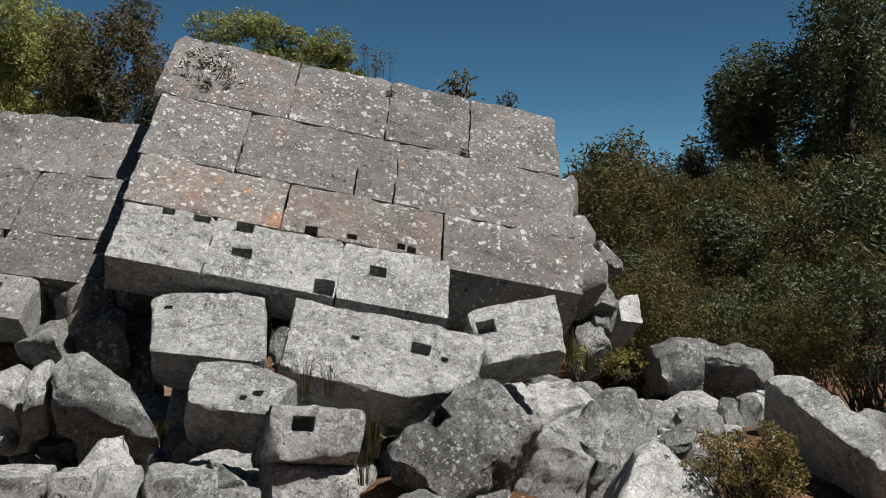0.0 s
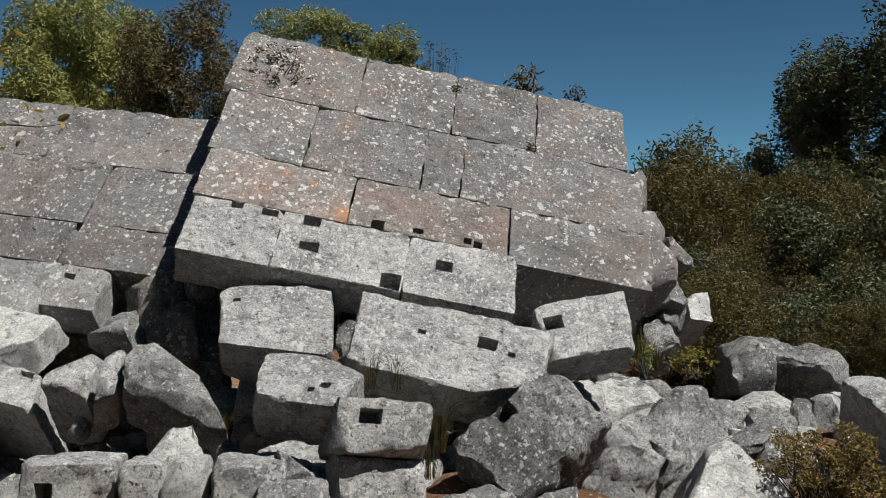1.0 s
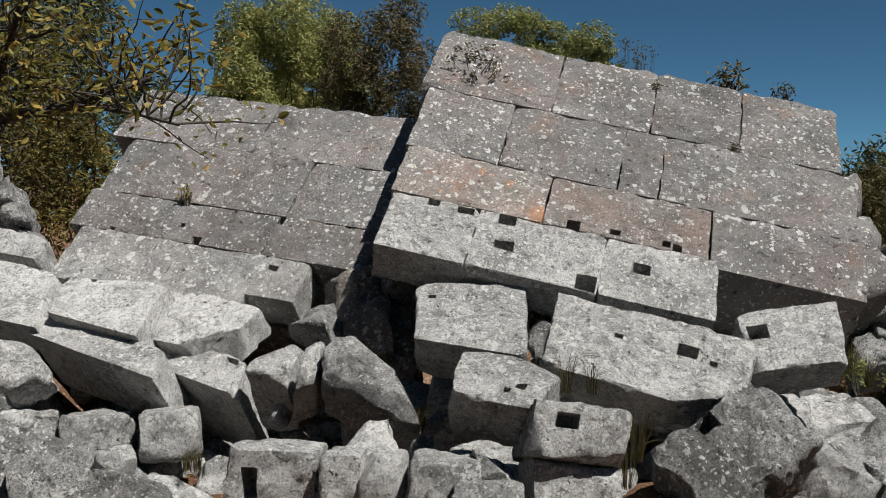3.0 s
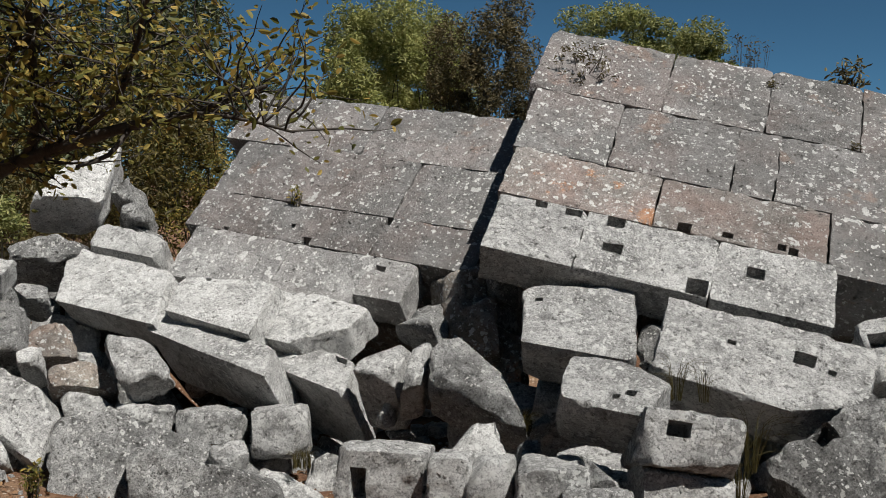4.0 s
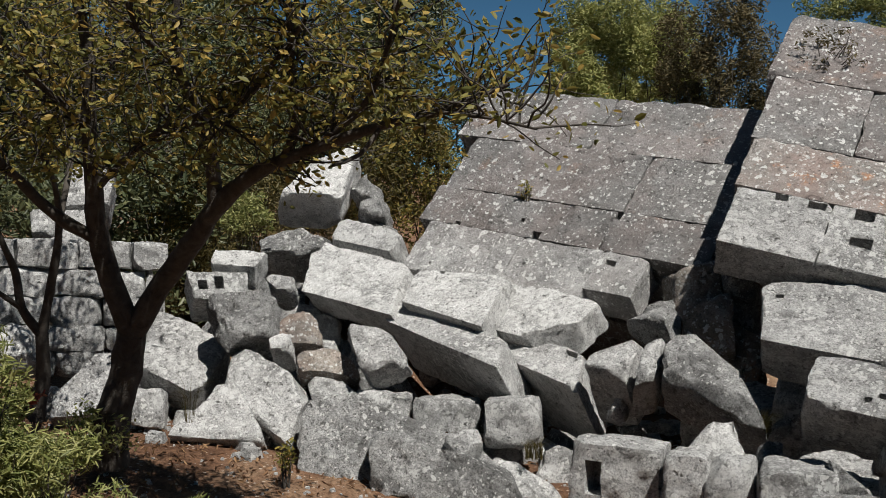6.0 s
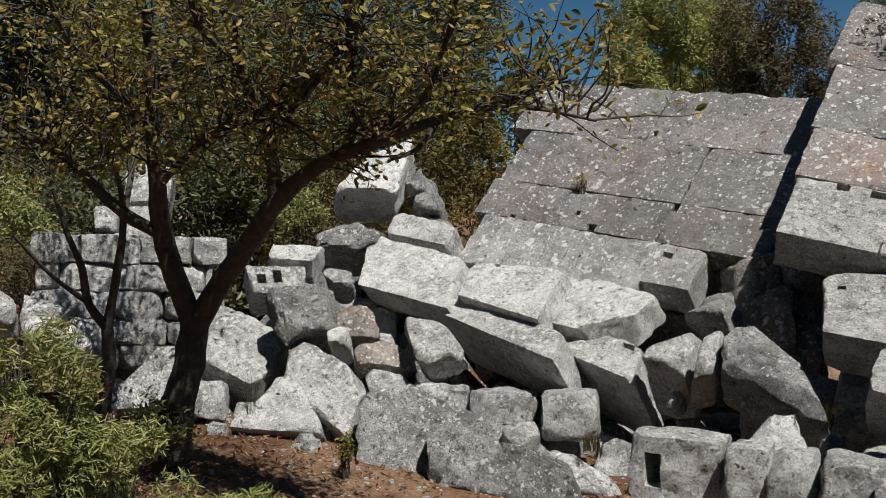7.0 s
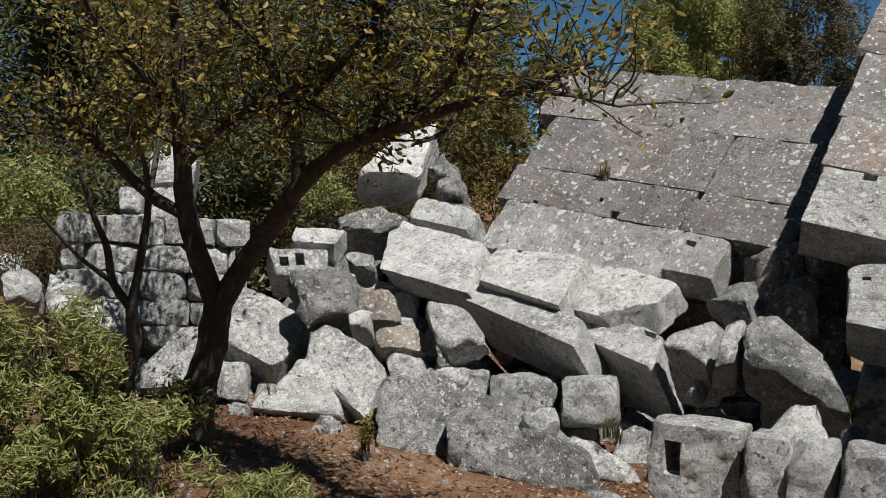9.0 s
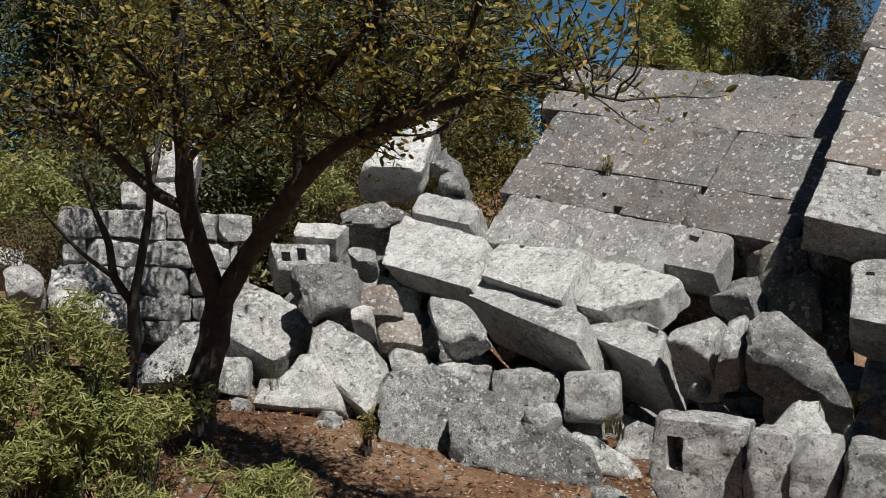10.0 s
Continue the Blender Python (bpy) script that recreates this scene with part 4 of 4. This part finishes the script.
plant("tree", "dark green tree in the wood's edge", "tree", (10.44, 20.47, 1.86), (0.91, 1.00, 1.46), 4500, 0.12, LEAF_DARK, 0.34, trunk=1)
plant("bush", "olive-yellow bush beside the wall's end", "bush", (5.00, 11.42, 1.35), (0.64, 0.80, 0.88), 6000, 0.055, LEAF_DRY, 0.28)
plant("bush", "olive green bush on the slope", "bush", (5.69, 10.55, 0.86), (0.68, 0.90, 0.61), 8000, 0.045, LEAF_DRY, 0.24)
plant("bush", "dark green bush on the slope", "bush", (7.95, 12.71, 0.96), (0.85, 1.20, 0.89), 5000, 0.08, LEAF_DARK, 0.3)
plant("bush", "brownish dry scrub on the slope", "bush", (4.42, 8.39, 0.60), (0.57, 0.80, 0.38), 6000, 0.03, LEAF_BROWN, 0.22, twiggy=130)
plant("bush", "brownish dry scrub on the slope", "bush", (5.01, 7.71, 0.57), (0.52, 0.80, 0.39), 6000, 0.03, LEAF_BROWN, 0.22, twiggy=130)
plant("bush", "green and brown bush on the slope", "bush", (4.84, 6.39, 0.68), (0.46, 0.70, 0.66), 6500, 0.04, LEAF_DARK, 0.22, twiggy=50)
plant("bush", "low dry golden-green shrub among the blocks", "bush", (2.50, 4.03, 0.39), (0.30, 0.30, 0.21), 5200, 0.024, LEAF_GOLD, 0.2, twiggy=90)
plant("weed", "green weed growing from a gap in the stones", "plant", (2.33, 5.82, 0.65), (0.07, 0.10, 0.14), 240, 0.03, LEAF_BUSH, 0.4, perch=1)
plant("weed", "low green weed between the blocks", "plant", (2.63, 5.81, 0.59), (0.18, 0.15, 0.10), 420, 0.03, LEAF_TREE, 0.35, perch=1)
plant("tree", "dense olive green tree in the wood", "tree", (-11.43, 9.71, 2.75), (1.62, 1.60, 2.30), 7000, 0.11, LEAF_DARK, 0.3, trunk=1)
plant("tree", "dense olive green tree in the wood", "tree", (-11.14, 12.82, 3.18), (1.74, 1.60, 2.80), 7000, 0.11, LEAF_TREE, 0.3, trunk=1)
plant("tree", "dense olive green tree in the wood", "tree", (-8.83, 13.31, 3.05), (1.41, 1.60, 2.36), 6500, 0.11, LEAF_DARK, 0.3, trunk=1)
plant("tree", "dense olive green tree in the wood", "tree", (-8.71, 16.84, 3.04), (1.29, 1.60, 2.48), 5200, 0.11, LEAF_TREE, 0.3, trunk=1)
plant("tree", "dense olive green tree in the wood", "tree", (-8.40, 20.29, 3.47), (0.87, 1.60, 2.19), 2600, 0.11, LEAF_DARK, 0.3, trunk=1)
plant("bush", "bright green bush at the wood's edge", "bush", (-6.25, 5.89, 1.43), (0.56, 0.60, 0.49), 4200, 0.05, LEAF_BUSH, 0.28)
plant("bush", "green bush behind the stone heap", "bush", (-4.95, 8.19, 1.39), (0.27, 0.40, 0.30), 1800, 0.05, LEAF_BUSH, 0.3)
plant("bush", "olive green bush beside the wall", "bush", (-3.93, 10.22, 1.80), (0.50, 0.70, 0.78), 4600, 0.05, LEAF_TREE, 0.28)
plant("bush", "olive bush behind the stone heap", "bush", (-6.17, 9.07, 1.45), (0.56, 0.60, 0.56), 3200, 0.05, LEAF_TREE, 0.28)
plant("bush", "dry brown scrub beside the old wall", "bush", (-5.80, 5.50, 1.02), (0.39, 0.50, 0.23), 2200, 0.035, LEAF_BROWN, 0.28, twiggy=40)
plant("bush", "pale green tree top behind the wall", "tree", (-1.94, 11.78, 3.21), (0.95, 0.80, 0.80), 16000, 0.05, LEAF_PALE, 0.24)
plant("bush", "fresh green leafy bush near the path", "bush", (-2.75, 2.47, 0.75), (0.42, 0.40, 0.46), 13000, 0.043, LEAF_BUSH, 0.2, twiggy=60, narrow=0.2)
plant("bush", "fresh green leafy bush near the path", "bush", (-2.52, 2.75, 0.56), (0.34, 0.30, 0.32), 7000, 0.042, LEAF_BUSH, 0.26, twiggy=40, narrow=0.2)
plant("bush", "low green seedling bush on the soil", "bush", (-2.06, 2.92, 0.40), (0.24, 0.20, 0.14), 1700, 0.046, LEAF_BUSH, 0.3, twiggy=20, narrow=0.2)
plant("weed", "dark green weed at a slab's foot", "plant", (-2.42, 4.34, 0.30), (0.06, 0.06, 0.09), 160, 0.03, LEAF_TREE, 0.4)
plant("weed", "small plant growing from the wall face", "plant", (-1.845, 6.795, 1.625), (0.06, 0.045, 0.08), 90, 0.03, LEAF_TREE, 0.5, perch=1)
plant("weed", "dry grass tuft in a gap", "plant", (-0.17, 5.12, 0.45), (0.04, 0.04, 0.05), 120, 0.03, LEAF_DRY, 0.5, perch=1)
plant("weed", "green weeds round the tree's foot", "plant", (-3.11, 3.76, 0.48), (0.23, 0.20, 0.16), 500, 0.035, LEAF_BUSH, 0.3, perch=1)
plant("weed", "small dry tuft rooted in a joint of the wall", "plant", (1.74, 6.32, 1.95), (0.04, 0.03, 0.05), 50, 0.025, LEAF_BROWN, 0.5, perch=1, twiggy=4)
plant("weed", "small green tuft on the wall's edge", "plant", (1.32, 6.73, 2.37), (0.06, 0.03, 0.05), 60, 0.025, LEAF_DRY, 0.5, perch=1, twiggy=4)
plant("weed", "reddish dry seedling beside the slim tree", "plant", (-3.64, 3.97, 0.57), (0.05, 0.05, 0.05), 60, 0.04, LEAF_RED, 0.5, twiggy=4)
grown_tree("tree", "dark-barked forked tree with thin olive-yellow leaves", MAIN, 8600, 0.038, LEAF_TREE, 5)
grown_tree("tree", "slim dark-barked double-stemmed tree", SLIM, 4200, 0.042, LEAF_TREE, 6)


# ---- more of the same scrub and wood, further off and behind ----
def spread(protos, count, turn, reach, size, seed, group):
    """Copies of plants over a sector: turn in degrees to the left of straight ahead, reach in metres."""
    rng = random.Random(seed)
    for i in range(count):
        ob = rng.choice(protos)
        a, d = radians(rng.uniform(*turn)), rng.uniform(*reach)
        x, y = -d * math.sin(a), d * math.cos(a)
        s = rng.uniform(*size)
        m = pose(x, y, rise(x, y) - 0.05, 0, 0, rng.uniform(0, 360)) @ Matrix.Diagonal((s, s, s * rng.uniform(0.85, 1.15), 1))
        tagged(copy_thing(ob, m), group=group)


by = {}
for ob in list(scene.objects):
    if ob.parent is None and "label" in ob:
        by.setdefault(ob["label"], ob)
SCRUB = [by["brownish dry scrub on the slope"], by["dark green bush on the slope"], by["green and brown bush on the slope"], by["olive green bush on the slope"], by["olive-yellow bush beside the wall's end"]]
WOOD = [by["tall dark green tree on the slope"], by["very tall dense dark green tree"], by["dark green tree in the wood's edge"]]
OLIVE = [by["dense olive green tree in the wood"], by["olive green bush beside the wall"]]
spread(SCRUB, 52, (-46, -17), (9.5, 16.0), (0.7, 1.1), 1, "scrub on the slope")
spread(SCRUB, 26, (-36, -16), (7.8, 10.5), (0.5, 0.8), 8, "scrub on the slope")
spread(WOOD, 18, (-56, -30), (19.0, 30.0), (0.55, 0.95), 2, "trees of the wood")
spread(WOOD, 24, (16, 64), (14.0, 28.0), (0.8, 1.2), 3, "trees of the wood")
spread(OLIVE, 18, (22, 62), (11.5, 19.0), (0.7, 1.0), 4, "trees of the wood")
spread(SCRUB, 14, (22, 60), (9.5, 13.0), (0.8, 1.3), 5, "scrub on the slope")
# Unseen trees behind the camera, added to cut skylight on the stones' shaded fronts.
spread(WOOD, 16, (110, 250), (5.5, 13.0), (0.8, 1.1), 6, "trees of the wood")
spread(WOOD, 46, (78, 282), (10.0, 17.0), (1.0, 1.4), 7, "trees of the wood")


# ---- pebbles and litter ----
def scatter(name, label, category, count, area, size, material, seed, flat=0.6):
    rng = np.random.default_rng(seed)
    verts, faces = [], []
    cube = [(-1, -1, -1), (1, -1, -1), (1, 1, -1), (-1, 1, -1), (-0.7, -0.6, 1), (0.6, -0.7, 1), (0.7, 0.6, 1), (-0.6, 0.7, 1)]
    quads = [(0, 3, 2, 1), (4, 5, 6, 7), (0, 1, 5, 4), (1, 2, 6, 5), (2, 3, 7, 6), (3, 0, 4, 7)]
    x0, x1, y0, y1 = area
    for _ in range(count):
        x, y = rng.uniform(x0, x1), rng.uniform(y0, y1)
        s = size * rng.uniform(0.35, 1.0) ** 2
        a = rng.uniform(0, 6.28)
        o = len(verts)
        for c in cube:
            k = rng.uniform(0.7, 1.15, 3)
            u, v, w = c[0] * k[0] * s, c[1] * k[1] * s * 0.8, c[2] * k[2] * s * flat
            verts.append((x + u * math.cos(a) - v * math.sin(a), y + u * math.sin(a) + v * math.cos(a), rise(x, y) + w + s * flat * 0.3))
        faces += [tuple(i + o for i in q) for q in quads]
    return tagged(new(name, mesh_of(name, verts, faces, material)), label, category, kind="stuff")


scatter("pebbles", "pale limestone pebbles on the soil", "pebbles", 900, (-4.6, 0.6, 3.4, 6.6), 0.022, STONE, 11)
scatter("rubble", "grey limestone rubble between the blocks", "rubble", 420, (-4.2, 3.6, 4.6, 7.6), 0.11, STONE, 12)


def boulders(label, count, area, size, seed):
    """Loose broken stones that fill the ground between the large blocks."""
    rng = random.Random(seed)
    for _ in range(count):
        x, y = rng.uniform(area[0], area[1]), rng.uniform(area[2], area[3])
        w, h, d = (size * rng.uniform(0.6, 1.25) for _ in range(3))
        block("rubble_stone", label, (x, y, rise(x, y) + d * 0.62), (rng.uniform(-22, 30), rng.uniform(-22, 22), rng.uniform(0, 360)), (w, h, d), (rng.uniform(-0.4, 0.4), rng.uniform(-0.3, 0.3), rng.uniform(-0.3, 0.3)), (), rng.uniform(1.7, 2.4), [(1, 1, rng.uniform(0.2, 0.5), rng.uniform(0.2, 0.5))])


boulders("broken grey limestone stone in the rubble", 26, (1.7, 4.2, 5.0, 7.4), 0.34, 41)
boulders("broken grey limestone stone in the rubble", 16, (0.9, 2.6, 4.5, 5.6), 0.3, 42)
boulders("broken grey limestone stone in the rubble", 30, (1.5, 2.9, 4.9, 6.0), 0.25, 47)
boulders("broken grey limestone stone in the rubble", 22, (-3.4, -0.6, 5.2, 6.4), 0.26, 43)
boulders("broken grey limestone stone of the heap", 44, (-4.4, -2.6, 5.0, 7.2), 0.25, 44)
boulders("small broken limestone stone of the heap", 40, (-4.3, -2.3, 4.9, 6.8), 0.16, 45)
boulders("small broken limestone stone between the blocks", 26, (-1.2, 0.9, 4.3, 5.4), 0.17, 46)


def litter(count, area, seed):
    rng = np.random.default_rng(seed)
    x, y = rng.uniform(area[0], area[1], count), rng.uniform(area[2], area[3], count)
    pts = np.array([(a, b, rise(a, b) + 0.012) for a, b in zip(x, y)])
    ob = new("leaf_litter", leaves_mesh("leaf_litter", pts, 0.04, LEAF_LITTER, rng))
    tagged(ob, "dry brown leaf litter on the soil", "leaf litter", kind="stuff")


LEAF_LITTER = leafy("leaves_fallen", (0.10, 0.05, 0.025), (0.19, 0.10, 0.05), (0.32, 0.20, 0.10), 0.8, 0.1)
litter(7000, (-5.0, 0.2, 2.8, 6.6), 21)


# ---- dry grass ----
def grass_tuft(label, x, y, z, count, height, seed):
    """Thin bent blades that spring from one root."""
    rng = np.random.default_rng(seed)
    blades = []
    for _ in range(count):
        a, lean = rng.uniform(0, 6.28), rng.uniform(0.15, 0.8)
        h = height * rng.uniform(0.5, 1.1)
        dx, dy = math.cos(a) * lean * h, math.sin(a) * lean * h
        blades.append([(0.02 * math.cos(a), 0.02 * math.sin(a), 0, 0.0015), (dx * 0.4, dy * 0.4, h * 0.7, 0.0011), (dx, dy, h * (1 - lean * 0.35), 0.0006)])
    me = tubes_mesh("dry_grass", blades, 3)
    me.materials.clear()
    me.materials.append(LEAF_DRY)
    ob = new("dry_grass", me)
    ob.location = (x, y, z)
    tagged(ob, label, "grass", "dry grass tufts")


grass_tuft("dry yellow grass tuft between the stones", 0.79, 4.20, 0.50, 40, 0.28, 30)
grass_tuft("dry yellow grass tuft between the stones", 0.73, 4.11, 0.41, 30, 0.25, 31)
grass_tuft("dry yellow grass tuft between the stones", 0.51, 4.44, 0.74, 26, 0.22, 32)
grass_tuft("dry yellow grass tuft between the stones", 0.64, 4.52, 0.72, 20, 0.2, 33)
grass_tuft("dry yellow grass tuft between the stones", -0.18, 5.04, 0.43, 40, 0.14, 34)
grass_tuft("dry yellow grass tuft between the stones", -0.17, 5.12, 0.43, 30, 0.12, 35)
grass_tuft("dry yellow grass tuft between the stones", -1.30, 5.06, 0.20, 40, 0.12, 36)
grass_tuft("dry yellow grass tuft between the stones", 2.43, 5.89, 0.52, 40, 0.25, 37)
grass_tuft("dry yellow grass tuft between the stones", -2.98, 4.35, 0.42, 14, 0.3, 38)
grass_tuft("dry yellow grass tuft between the stones", 2.26, 5.73, 0.62, 30, 0.3, 39)
grass_tuft("dry yellow grass tuft between the stones", -1.33, 4.97, 0.22, 40, 0.1, 40)
